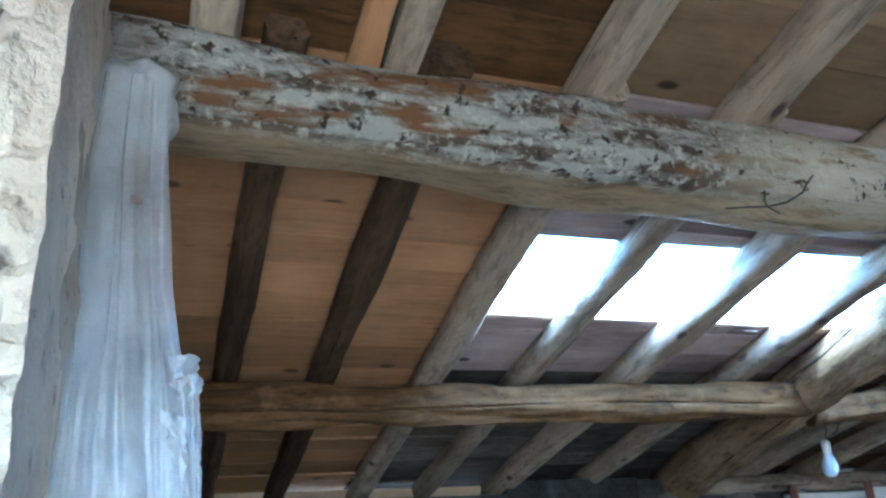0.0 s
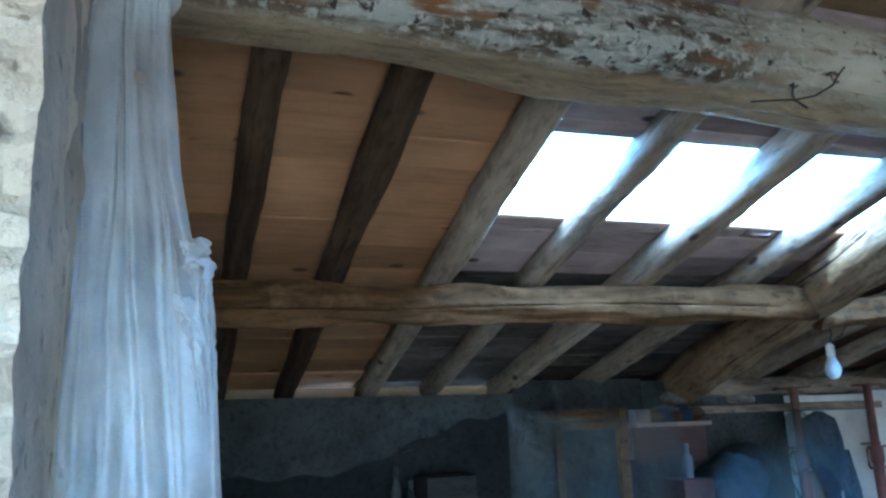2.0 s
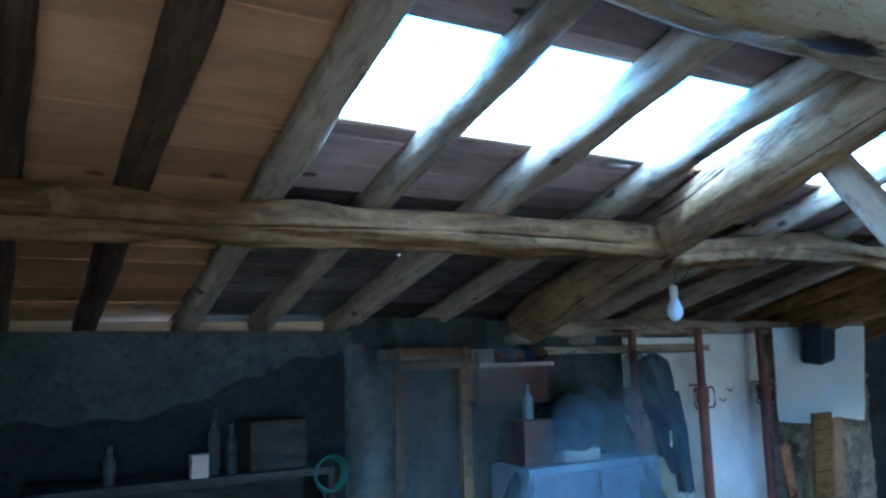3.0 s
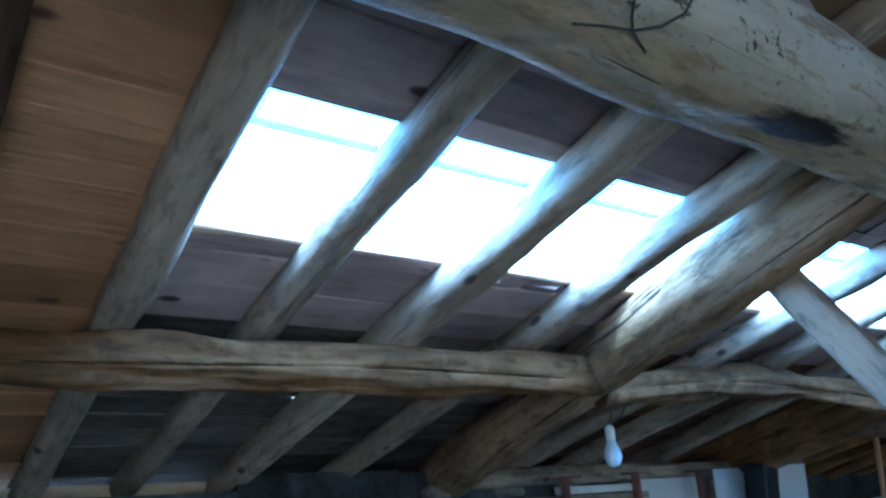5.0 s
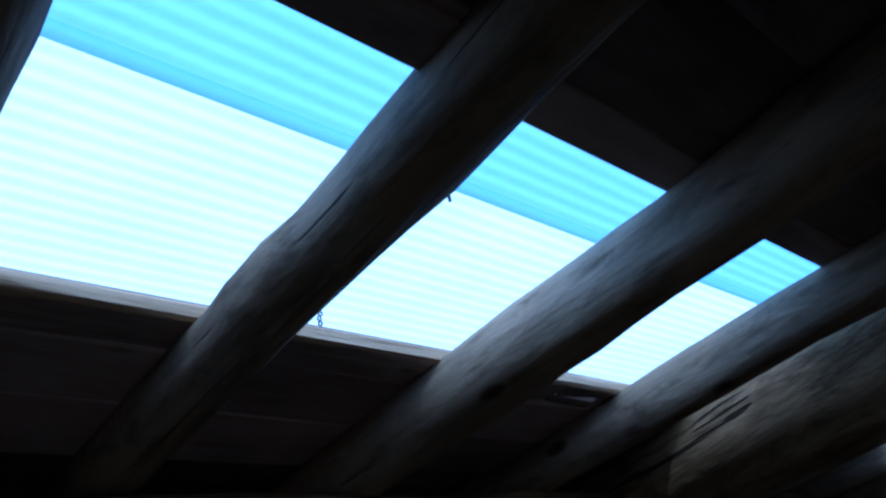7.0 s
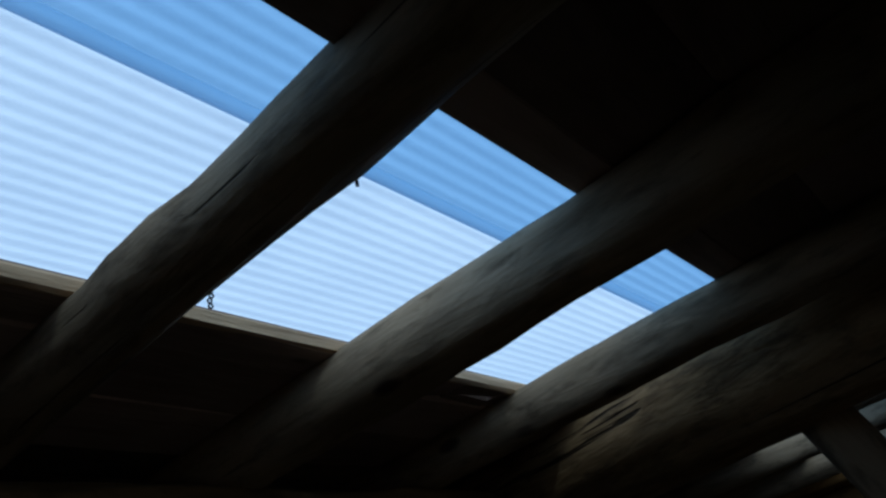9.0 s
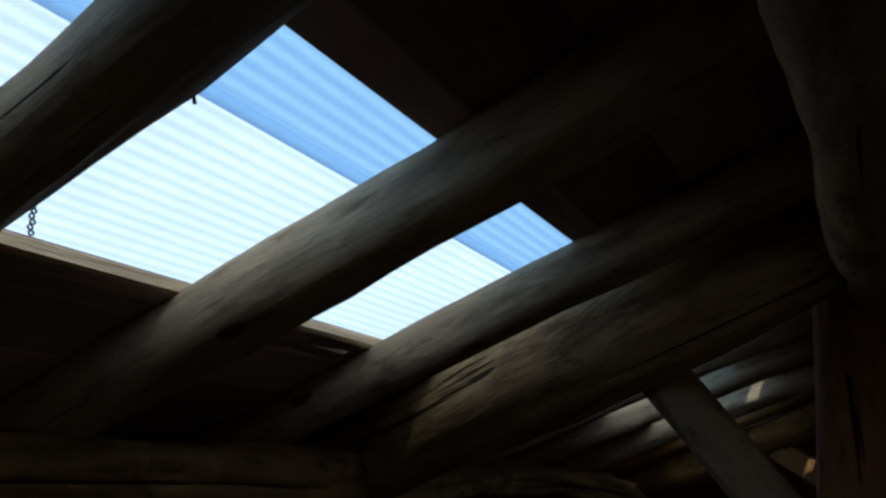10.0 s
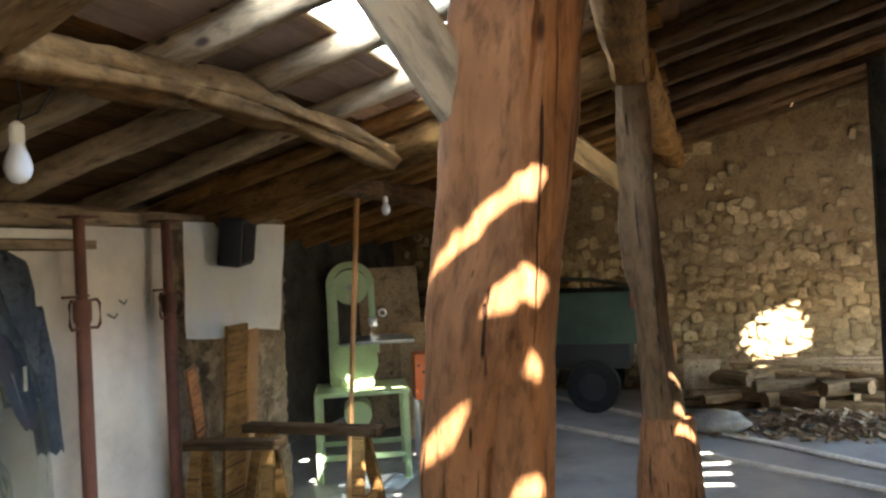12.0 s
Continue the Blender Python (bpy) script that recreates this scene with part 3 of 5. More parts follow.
# ---------------------------------------------------------------- timbers
G_RAFT = "rafters of the lower roof"
for i, (xa, xb, w) in enumerate(((0.19, 0.245, 0.085), (0.505, 0.57, 0.10), (0.864, 0.983, 0.104), (1.292, 1.341, 0.104), (1.728, 1.734, 0.122), (2.226, 2.253, 0.108),
                                 (3.29, 3.30, 0.11), (3.77, 3.79, 0.11), (4.395, 4.42, 0.11), (4.92, 4.94, 0.10),
                                 (5.62, 5.64, 0.11), (6.1, 6.1, 0.11), (6.5, 6.5, 0.11), (7.1, 7.1, 0.11), (7.7, 7.7, 0.12), (8.3, 8.3, 0.11), (8.9, 8.9, 0.11), (9.5, 9.5, 0.11))):
    mat = DARK_WOOD if i in (0, 1) else BAY_WOOD if i > 8 else OLD_WOOD
    sunk = {3: 0.028, 4: 0.05, 5: 0.04, 6: 0.045, 7: 0.045, 8: 0.045, 9: 0.04}.get(i, w * 0.5)
    a, b = roof(xa, 1.22, sunk), roof(xb, NORTH + 0.3 if xb < 5.9 else 4.6, sunk)
    lumps = {3: ((0.32, 0.0, 0.016, 0.07), (0.24, 2.9, 0.006, 0.05)), 4: ((0.228, 3.1, 0.016, 0.03), (0.5, -1.2, 0.008, 0.06))}.get(i, ((0.2 + 0.05 * (i % 5), -1.5 + i, 0.008, 0.05),))
    r = timber("rafter", a, b, w, w, mat, 2.3, 0.007, seed=i + 1, seg=28 if i < 10 else 12, lumps=lumps)
    tagged(r, "dark brown round log rafter under pine boards" if i < 2 else "grey weathered round log rafter under the roof boards", "rafter", G_RAFT)
for i, (x, w) in enumerate(((0.065, 0.085), (0.35, 0.06), (0.42, 0.07), (0.84, 0.09), (1.25, 0.10), (1.98, 0.08), (2.30, 0.10), (2.5, 0.1), (3.0, 0.1), (3.5, 0.1), (4.0, 0.1),
                            (4.5, 0.1), (5.0, 0.1), (5.6, 0.1), (6.2, 0.1), (6.8, 0.1), (7.4, 0.1), (8.0, 0.1), (8.6, 0.1), (9.2, 0.1), (9.8, 0.1))):
    while i > 5 and any(h[2] < 1.2 and h[0] < x + w / 2 + 0.03 and h[1] > x - w / 2 - 0.06 for h in HOLES):
        x += 0.02
    r = timber("rafter", roof(x - 0.03, SOUTH - 0.2, w * 0.5), roof(x, 1.36, w * 0.5), w if i < 8 else w * 1.35, w if i < 8 else w * 1.2, PINE if i == 1 else (OLD_WOOD if i < 6 else DARK_WOOD), 5.0 if i < 8 else 2.6, 0.006 if i < 8 else 0.012, seed=40 + i)
    tagged(r, "sawn orange pine rafter resting on the main beam" if i == 1 else "squared grey rafter resting on the main beam", "rafter", "rafters of the upper roof")

tagged(timber("main_beam", (-0.25, 1.30, 2.424), (2.62, 1.30, 2.415), 0.205, 0.168, BARK_WOOD, 5.0, 0.013, (0, -0.03), 3, taper=1.19, seg=40, lumps=((0.36, 3.9, 0.012, 0.06), (0.62, 4.5, 0.01, 0.15))),
       "thick hewn beam with flaking limewash and bark", "beam", "main beams")
tagged(timber("main_beam", (2.62, 1.32, 2.42), (5.12, 1.365, 2.40), 0.17, 0.19, BAY_WOOD, 4.0, 0.014, seed=5, seg=20), "thick grey hewn beam on posts", "beam", "main beams")
tagged(timber("main_beam", (5.122, 1.36, 2.42), (EAST + 0.2, 1.2, 2.5), 0.22, 0.2, BAY_WOOD, 4.0, 0.02, seed=6, seg=18), "thick grey hewn beam on posts", "beam", "main beams")
tagged(timber("tie_log", (2.415, 1.42, 2.432), (2.79, NORTH + 0.15, 1.792), 0.215, 0.215, LOG_WOOD, 2.3, 0.012, seed=9, taper=1.05, seg=80, splits=((2.7, 0.009, 0.1, 0.95), (3.3, 0.010, 0.02, 0.6), (3.9, 0.009, 0.2, 0.9), (4.5, 0.008, 0.05, 0.8)), knot=0.012), "thick gnarled sloping log under the rafters", "beam", "sloping logs")
tagged(timber("tie_log", (5.02, 1.35, 2.44), (5.15, NORTH + 0.15, 1.80), 0.20, 0.2, BAY_WOOD, 2.3, 0.02, seed=10, taper=1.3), "thick gnarled sloping log under the rafters", "beam", "sloping logs")
tagged(timber("purlin", (-0.2, 2.62, 2.06), (2.56, 2.56, 2.10), 0.125, 0.135, PURLIN_WOOD, 2.3, 0.018, (0, -0.015), 12, seg=96, splits=((3.45, 0.016, 0.02, 0.98), (4.3, 0.006, 0.3, 0.8)), lumps=((0.42, 2.2, 0.012, 0.12), (0.7, 4.4, 0.01, 0.15), (0.15, 3.6, 0.01, 0.1))), "crooked dark log purlin with long cracks", "purlin", "purlins")
tagged(timber("purlin", (2.62, 2.62, 2.06), (4.95, 2.58, 2.07), 0.125, 0.13, PURLIN_WOOD, 2.3, 0.02, (0.02, 0.06), 13, seg=96, splits=((3.4, 0.007, 0.05, 0.9),)), "crooked brown log purlin bowed upwards", "purlin", "purlins")
tagged(timber("purlin", (5.1, 3.0, 1.985), (EAST + 0.1, 3.0, 2.05), 0.12, 0.13, DARK_WOOD, 2.2, 0.014, seed=14), "crooked dark log purlin", "purlin", "purlins")

post = timber("post", (2.65, 1.585, 0), (2.65, 1.375, 2.36), 0.20, 0.225, POST_WOOD, 3.2, 0.014, (0.0, 0.045), 21, seg=96, knot=0.012, splits=((3.35, 0.03, 0.02, 0.58), (2.95, 0.014, 0.05, 0.5), (3.75, 0.014, 0.02, 0.52), (2.55, 0.01, 0.2, 0.55), (3.6, 0.016, 0.72, 0.98)), lumps=((0.60, 3.2, 0.03, 0.10),))
tagged(post, "reddish weathered wooden post with deep cracks", "post", "posts")
tagged(timber("brace", (2.64, 1.49, 1.735), (2.545, 1.82, 2.285), 0.11, 0.10, OLD_WOOD, 5.0, 0.006, seed=23, seg=32), "grey squared diagonal brace from post to log", "brace", "braces")
far_post = thing("post", "crooked grey wooden post on a tapered base", "post", "posts")
timber("shaft", (5.03, 1.275, 0.6), (5.03, 1.365, 2.34), 0.17, 0.16, DARK_WOOD, 2.6, 0.02, (0.0, 0.03), 24, parent=far_post)
timber("base", (5.03, 1.28, 0.0), (5.03, 1.28, 0.76), 0.40, 0.38, POST_WOOD, 2.6, 0.015, seed=25, taper=0.62, parent=far_post)
tagged(timber("brace", (5.03, 1.30, 1.75), (5.05, 1.95, 2.3), 0.11, 0.11, BAY_WOOD, 4.0, 0.008, seed=27), "grey squared diagonal brace from post to log", "brace", "braces")

# ---------------------------------------------------------------- skylight
def wavy(x0, x1, y0, y1, lift, pitch, depth, thick=0.0015):
    bm = bmesh.new()
    n = int((y1 - y0) / pitch * 8)
    rows = []
    for j in range(n + 1):
        y = y0 + (y1 - y0) * j / n
        z = lift + depth * math.sin(2 * math.pi * (y - y0) / pitch)
        rows.append([bm.verts.new(roof(x, y) + Vector((0, 0, z))) for x in (x0, (x0 + x1) / 2, x1)])
    for a, b in zip(rows, rows[1:]):
        for i in range(2):
            bm.faces.new((a[i], a[i + 1], b[i + 1], b[i]))
    return bm


tagged(part("roofing_sheet", wavy(0.85, 5.16, 1.985, 2.40, 0.060, 0.022, 0.0008), SKY_SHEET), "corrugated translucent bluish plastic sheet over the roof opening", "roofing sheet")
tagged(part("roofing_sheet", wavy(0.85, 5.16, 1.80, 2.004, 0.067, 0.022, 0.0008), SKY_SHEET_DIM), "dusty corrugated translucent blue plastic sheet over the roof opening", "roofing sheet")

tagged(timber("opening_lath", roof(0.9, SKY_Y1 + 0.011, -0.011), roof(5.10, SKY_Y1 + 0.011, -0.011), 0.034, 0.026, SUN_PALED_PINE, 6.0, 0.003, seed=31, seg=12), "sawn pine lath along the edge of the roof opening", "lath")

# ---------------------------------------------------------------- hanging polythene by the door wall
def draped(cols, rows, place, thick=0.0):
    bm = bmesh.new()
    g = [[bm.verts.new(place(i / cols, j / rows)) for i in range(cols + 1)] for j in range(rows + 1)]
    for j in range(rows):
        for i in range(cols):
            bm.faces.new((g[j][i], g[j][i + 1], g[j + 1][i + 1], g[j + 1][i]))
    return bm


def ramp_at(table, v):
    for (a, *p), (b, *q) in zip(table, table[1:]):
        if v <= b:
            f = (v - a) / (b - a)
            return [x + (y - x) * f for x, y in zip(p, q)]
    return list(table[-1][1:])


# height: left edge, right edge
CURTAIN = [(0.2, -0.15, 0.21), (1.0, -0.11, 0.16), (1.58, -0.088, 0.09), (1.72, -0.085, 0.075), (1.825, -0.085, 0.053), (1.96, -0.083, 0.028), (2.11, -0.088, 0.012), (2.32, -0.075, 0.0)]


def curtain(depth, phase, inset):
    def place(u, v):
        z = 2.26 - 1.95 * v
        a, b = ramp_at(CURTAIN, z)
        a, b = a + inset, b - inset
        fold = 0.005 + 0.022 * min(1, v * 1.6)
        y = 1.0 + depth + fold * math.sin(u * 12 + phase + 3.0 * noise.noise(Vector((u * 2, v * 3, phase)))) + 0.35 * fold * math.sin(u * 29 + 5 * v + phase + 3 * noise.noise(Vector((u * 3, v * 4, 5))))
        y += 0.010 * max(0, v - 0.1) * noise.noise(Vector((u * 16, v * 34, phase + 3))) + 0.10 * fold * math.sin(u * 71 + 6 * noise.noise(Vector((u * 4, v * 9, phase))))
        x = a + (b - a) * u + 0.010 * noise.noise(Vector((u * 5, v * 7, phase + 9)))
        return Vector((x, y, z))
    return place


sheet = thing("plastic_sheet", "bunched milky polythene sheet hanging from the beam end", "plastic sheet")
part("front_fold", draped(150, 110, curtain(0.0, 0.0, 0.0)), FILM, sheet)
part("back_fold", draped(60, 80, lambda u, v: curtain(0.07, 2.1, 0.012)(u, 0.22 + 0.78 * v)), FILM, sheet)


def hood(u, v):
    t = (u - 0.5) * 3.6
    r = 0.052 + 0.006 * math.sin(9 * u) + 0.012 * noise.noise(Vector((u * 6, v * 5, 2)))
    z = 2.295 - 0.13 * v + 0.012 * noise.noise(Vector((u * 4, v * 4, 8)))
    r *= 0.80 + 0.20 * math.sin(math.pi * min(1, v * 0.9 + 0.1))
    return Vector((-0.040 + r * math.sin(t), 1.05 - r * math.cos(t) * 0.8, z))


part("hood", draped(40, 20, hood), FILM, sheet, "gathered polythene hood at the top")


def tatter(x, top, long_, wide, drift, k):
    """A torn strip of film hanging along the sheet's edge, crumpled where it is tied."""
    def place(u, v):
        w = wide * (1 - 0.75 * v) * (1 + 0.6 * noise.noise(Vector((u * 2, v * 7, k))))
        crumple = 0.010 * (1 - v) * noise.noise(Vector((u * 7, v * 12, k + 4)))
        return Vector((x + drift * v + w * (u - 0.5) * 2 + crumple, 0.966 + 0.010 * math.sin(6 * u + 3 * v + k) + crumple, top - long_ * v + 0.008 * noise.noise(Vector((u * 5, v * 3, k)))))
    return place


part("tatter", draped(16, 40, tatter(0.046, 1.868, 0.09, 0.017, 0.012, 1)), FILM, sheet, "crumpled torn strip of polythene")
part("tatter", draped(10, 40, tatter(0.058, 1.845, 0.15, 0.008, 0.016, 2)), FILM, sheet, "thin torn strip of polythene")
part("tatter", draped(12, 40, tatter(0.040, 1.80, 0.13, 0.012, 0.022, 3)), FILM, sheet, "torn strip of polythene")

# ---------------------------------------------------------------- lamps and wires
def light_bulb(at, name, label, tilt, scale=1.0):
    x, y, z = at
    t = thing(name, label, "light bulb", "hanging bulbs", pose(x, y, z, *tilt))
    prof = [(0.0, -0.128), (0.016, -0.125), (0.028, -0.112), (0.034, -0.094), (0.034, -0.080), (0.029, -0.060), (0.021, -0.042), (0.017, -0.028)]
    prof2 = [(0.017, -0.028), (0.0185, -0.02), (0.0185, 0.018), (0.013, 0.024), (0.006, 0.03)]
    for nm, pr, mat in (("glass", prof, BULB), ("socket", prof2, WHITE_PAPER)):
        bm = bmesh.new()
        ring_tube(bm, [[Vector((max(r, 0.0005) * scale * math.cos(k * math.pi / 10), max(r, 0.0005) * scale * math.sin(k * math.pi / 10), h * scale)) for k in range(20)] for r, h in pr])
        part(nm, bm, mat, t)
    return t


BULB = material("frosted white bulb", (0.85, 0.86, 0.88), (0.80, 0.81, 0.83), 0.25, bump=0.0)
b1 = light_bulb((2.906, 2.832, 1.925), "light_bulb", "white frosted bulb hanging from a dark cord", (0, 0, 0), 1.05)
part("cord", tube([(0, 0, 0.028), (0.01, -0.01, 0.07), (-0.02, -0.03, 0.13), (-0.05, -0.05, 0.17), (-0.045, -0.06, 0.20)], 0.003, 6), BLACK, b1)
part("loop", tube([(0, 0, 0.03), (0.05, -0.02, 0.06), (0.075, -0.05, 0.12), (0.05, -0.08, 0.18), (0.0, -0.09, 0.20)], 0.003, 6), BLACK, b1)
b2 = light_bulb((5.71, 2.9, 1.92), "light_bulb", "small pale bulb hanging askew from a wire", (0, 24, 20), 0.8)
part("cord", tube([(0, 0, 0.022), (0.0, 0.0, 0.10), (0.02, 0.0, 0.2), (0.03, 0.0, 0.27)], 0.003, 6), BLACK, b2)
DARK_STEEL = material("dark rusty wire", (0.045, 0.03, 0.022), (0.025, 0.018, 0.014), 0.7, bump=0.1)
wires = thing("tie_wire", "rusty tie wire twisted under the hewn beam", "wire")
for pts in (((1.16, 1.27, 2.293), (1.20, 1.25, 2.292), (1.245, 1.235, 2.292), (1.275, 1.21, 2.294), (1.30, 1.185, 2.31)), ((1.20, 1.19, 2.305), (1.22, 1.215, 2.293), (1.247, 1.237, 2.292), (1.30, 1.26, 2.292), (1.335, 1.285, 2.294)),
            ((1.30, 1.185, 2.31), (1.31, 1.178, 2.33), (1.33, 1.176, 2.35))):
    part("strand", tube(pts, 0.0021, 6), DARK_STEEL, wires)
cable = thing("wall_cable", "thin black cable looped on the grey wall", "cable")
part("run", tube([(0.52, 3.755, 1.50), (0.60, 3.755, 1.545), (0.645, 3.752, 1.645), (0.70, 3.75, 1.695), (0.75, 3.75, 1.708), (0.80, 3.75, 1.67), (0.84, 3.75, 1.60), (0.87, 3.75, 1.535)], 0.0032, 6), BLACK, cable)
part("run", tube([(0.87, 3.75, 1.535), (1.0, 3.752, 1.50), (1.2, 3.752, 1.545), (1.4, 3.752, 1.60), (1.5, 3.752, 1.615)], 0.003, 6), BLACK, cable)
pipe = thing("lintel_board", "long pale board along the top of the north wall", "board")
part("board", box((2.75, 3.70, 1.66), (4.16, 3.745, 1.70)), OLD_WOOD, pipe)
tagged(timber("wall_plate", (2.70, 3.76, 1.805), (5.9, 3.76, 1.815), 0.10, 0.09, OLD_WOOD, 3.5, 0.012, seed=60), "rough wall plate under the rafter ends", "beam")
DUSTY_STONE = material("dusty brown stone", (0.17, 0.135, 0.095), (0.09, 0.07, 0.05), 0.95, (1, 1, 1), 9.0, bump=0.6)
for k, (x, w) in enumerate(((3.15, 0.13), (3.55, 0.10), (2.72, 0.14), (4.0, 0.12))):
    bm = bmesh.new()
    bmesh.ops.create_icosphere(bm, subdivisions=3, radius=0.5)
    for v in bm.verts:
        v.co *= 1 + 0.3 * noise.noise(v.co * 2.2 + Vector((k * 3, 0, 0)))
        v.co = Vector((v.co.x * w * 1.5, v.co.y * 0.12, max(v.co.z, -0.4) * 0.085))
    tagged(part("loose_stone", bm, DUSTY_STONE, m=pose(x, 3.765, 1.745)), "dusty brown stone jutting from the wall top", "stone", "stones on the wall top")

# ---------------------------------------------------------------- steel props
def steel_prop(x, y, top, label):
    t = thing("steel_prop", label, "prop", "steel props along the north wall", pose(x, y, 0))
    part("outer_tube", tube([(0, 0, 0.008), (0, 0, 1.42)], 0.030, 16), RUST, t)
    part("inner_tube", tube([(0, 0, 1.40), (0, 0, top - 0.008)], 0.024, 14), RUST, t)
    part("base_plate", box((-0.06, -0.06, 0), (0.06, 0.06, 0.009), bevel=0.002), RUST, t)
    part("head_plate", box((-0.06, -0.06, top - 0.009), (0.06, 0.06, top), bevel=0.002), RUST, t)
    part("collar", tube([(0, 0, 1.34), (0, 0, 1.355), (0, 0, 1.425), (0, 0, 1.44)], [0.033, 0.038, 0.038, 0.033], 16), RUST, t)
    for sx in (-1, 1):
        pts = [(sx * 0.03, -0.005, 1.435), (sx * 0.075, -0.012, 1.438), (sx * 0.088, -0.014, 1.42), (sx * 0.088, -0.014, 1.335), (sx * 0.075, -0.012, 1.315), (sx * 0.03, -0.005, 1.318)]
        part("handle", tube(pts, 0.0065, 8), RUST, t, "bent steel handle")
    part("pin", tube([(-0.11, 0, 1.455), (0.04, 0, 1.455)], 0.006, 8), RUST, t)
    return t


for x, y, top in ((3.41, 3.62, 1.79), (3.99, 3.64, 1.80), (4.57, 3.64, 1.80)):
    steel_prop(x, y, top, "rust-brown adjustable steel prop holding up the eaves")

# ---------------------------------------------------------------- panels, paper, loudspeaker
panel = thing("white_panel", "grubby white panels standing against the north wall", "panel")
part("sheet", box((3.43, 3.715, 0.0), (4.07, 3.735, 1.655)), WHITE_PAINT, panel)
part("sheet", box((4.08, 3.712, 0.0), (4.71, 3.732, 1.765)), WHITE_PAINT, panel)
part("sheet", box((3.43, 3.70, 1.705), (4.07, 3.725, 1.745)), WHITE_PAINT, panel)


def paper(u, v):
    x = 4.74 + 1.08 * u - 0.03 * v - 0.08 * u * v
    z = 1.80 + 0.015 * u - 0.61 * v - 0.014 * math.sin(u * 7) * v * v - 0.06 * u * v
    y = 3.66 - 0.03 * v * v * (0.4 + math.sin(u * 5.5)) + 0.01 * noise.noise(Vector((u * 3, v * 3, 1)))
    return Vector((x, y, z))


pb = draped(40, 30, paper)
bmesh.ops.solidify(pb, geom=pb.faces[:], thickness=0.002)
tagged(part("hanging_paper", pb, WHITE_PAPER), "large sheet of white paper hung on the wall", "paper")
spk = thing("loudspeaker", "black box loudspeaker hung over the white paper", "loudspeaker", m=pose(5.08, 3.56, 1.69, 8, -6, 12))
part("cabinet", box((-0.115, -0.07, -0.13), (0.115, 0.07, 0.14), bevel=0.022), BLACK, spk)
part("grille", box((-0.095, -0.078, -0.105), (0.095, -0.066, 0.115), bevel=0.004), RUBBER, spk)
part("bracket", box((-0.02, 0.0, 0.135), (0.02, 0.05, 0.19)), STEEL, spk)
for x, w, h, lean, mat, lab in ((4.97, 0.20, 1.24, 0, BAY_WOOD, "wide brown board leaning on the rubble wall"), (5.14, 0.09, 1.20, 0, PINE, "narrow tan board leaning on the rubble wall"),
                                (4.84, 0.08, 1.10, -15, POST_WOOD, "tan plank leaning across the panels")):
    tagged(part("leaning_board", box((-w / 2, -0.012, 0), (w / 2, 0.012, h)), mat, m=pose(x, 3.60, 0, 4, lean, 0)), lab, "board", "boards against the wall")
hooks = thing("wall_hook", "small dark hooks on the white panel", "hook")
part("hook", tube([(4.30, 3.71, 1.42), (4.31, 3.69, 1.40), (4.315, 3.68, 1.42)], 0.004, 6), BLACK, hooks)
part("hook", tube([(4.22, 3.71, 1.36), (4.24, 3.69, 1.34), (4.25, 3.68, 1.36)], 0.004, 6), BLACK, hooks)

# ---------------------------------------------------------------- clothes
def cloth_tube(name, rows, mat, parent, seed):
    bm = bmesh.new()
    n = 26
    rings = []
    for cx, cy, cz, w, d in rows:
        rings.append([Vector((cx + w * math.cos(2 * math.pi * k / n) * (1 + 0.12 * math.sin(5 * k + cz * 9 + seed)), cy + d * math.sin(2 * math.pi * k / n) * (1 + 0.25 * math.sin(7 * k * 0.9 + cz * 14 + seed)),
                              cz + 0.012 * math.sin(k * 1.9 + seed))) for k in range(n)])
    ring_tube(bm, rings)
    return part(name, bm, mat, parent)


wear = thing("work_clothes", "faded blue work clothes hanging on the wall", "clothes", m=pose(-0.17, 0, 0))
cloth_tube("jacket", [(3.72, 3.60, 1.64, 0.03, 0.02), (3.70, 3.59, 1.60, 0.12, 0.05), (3.70, 3.58, 1.5, 0.13, 0.06), (3.72, 3.58, 1.36, 0.11, 0.06), (3.76, 3.58, 1.24, 0.10, 0.05), (3.79, 3.58, 1.08, 0.085, 0.04)], CLOTH, wear, 1)
cloth_tube("trouser_leg", [(3.82, 3.58, 1.42, 0.06, 0.04), (3.85, 3.58, 1.2, 0.065, 0.045), (3.88, 3.58, 1.0, 0.06, 0.04), (3.90, 3.58, 0.86, 0.05, 0.035)], CLOTH, wear, 2)
cloth_tube("lining", [(3.66, 3.56, 1.36, 0.05, 0.03), (3.70, 3.54, 1.2, 0.055, 0.03), (3.75, 3.54, 1.05, 0.05, 0.03), (3.78, 3.55, 0.98, 0.025, 0.02)], NAVY, wear, 3)
part("label_strip", box((3.705, 3.497, 1.13), (3.72, 3.502, 1.22), bevel=0.001), WHITE_PAINT, wear, "small white strip on dark cloth")

# ---------------------------------------------------------------- stored things under polythene
cab = thing("cabinet", "lavender grey cabinet wrapped in polythene", "cabinet")
LAV = material("lavender grey paint", (0.14, 0.147, 0.17), (0.10, 0.106, 0.122), 0.5, bump=0.05)
part("body", box((2.45, 3.38, 0.0), (3.32, 3.70, 1.12), bevel=0.012), LAV, cab)
part("door", box((2.47, 3.362, 0.08), (2.88, 3.38, 1.08), bevel=0.005), LAV, cab)
part("door", box((2.89, 3.362, 0.08), (3.30, 3.38, 1.08), bevel=0.005), LAV, cab)


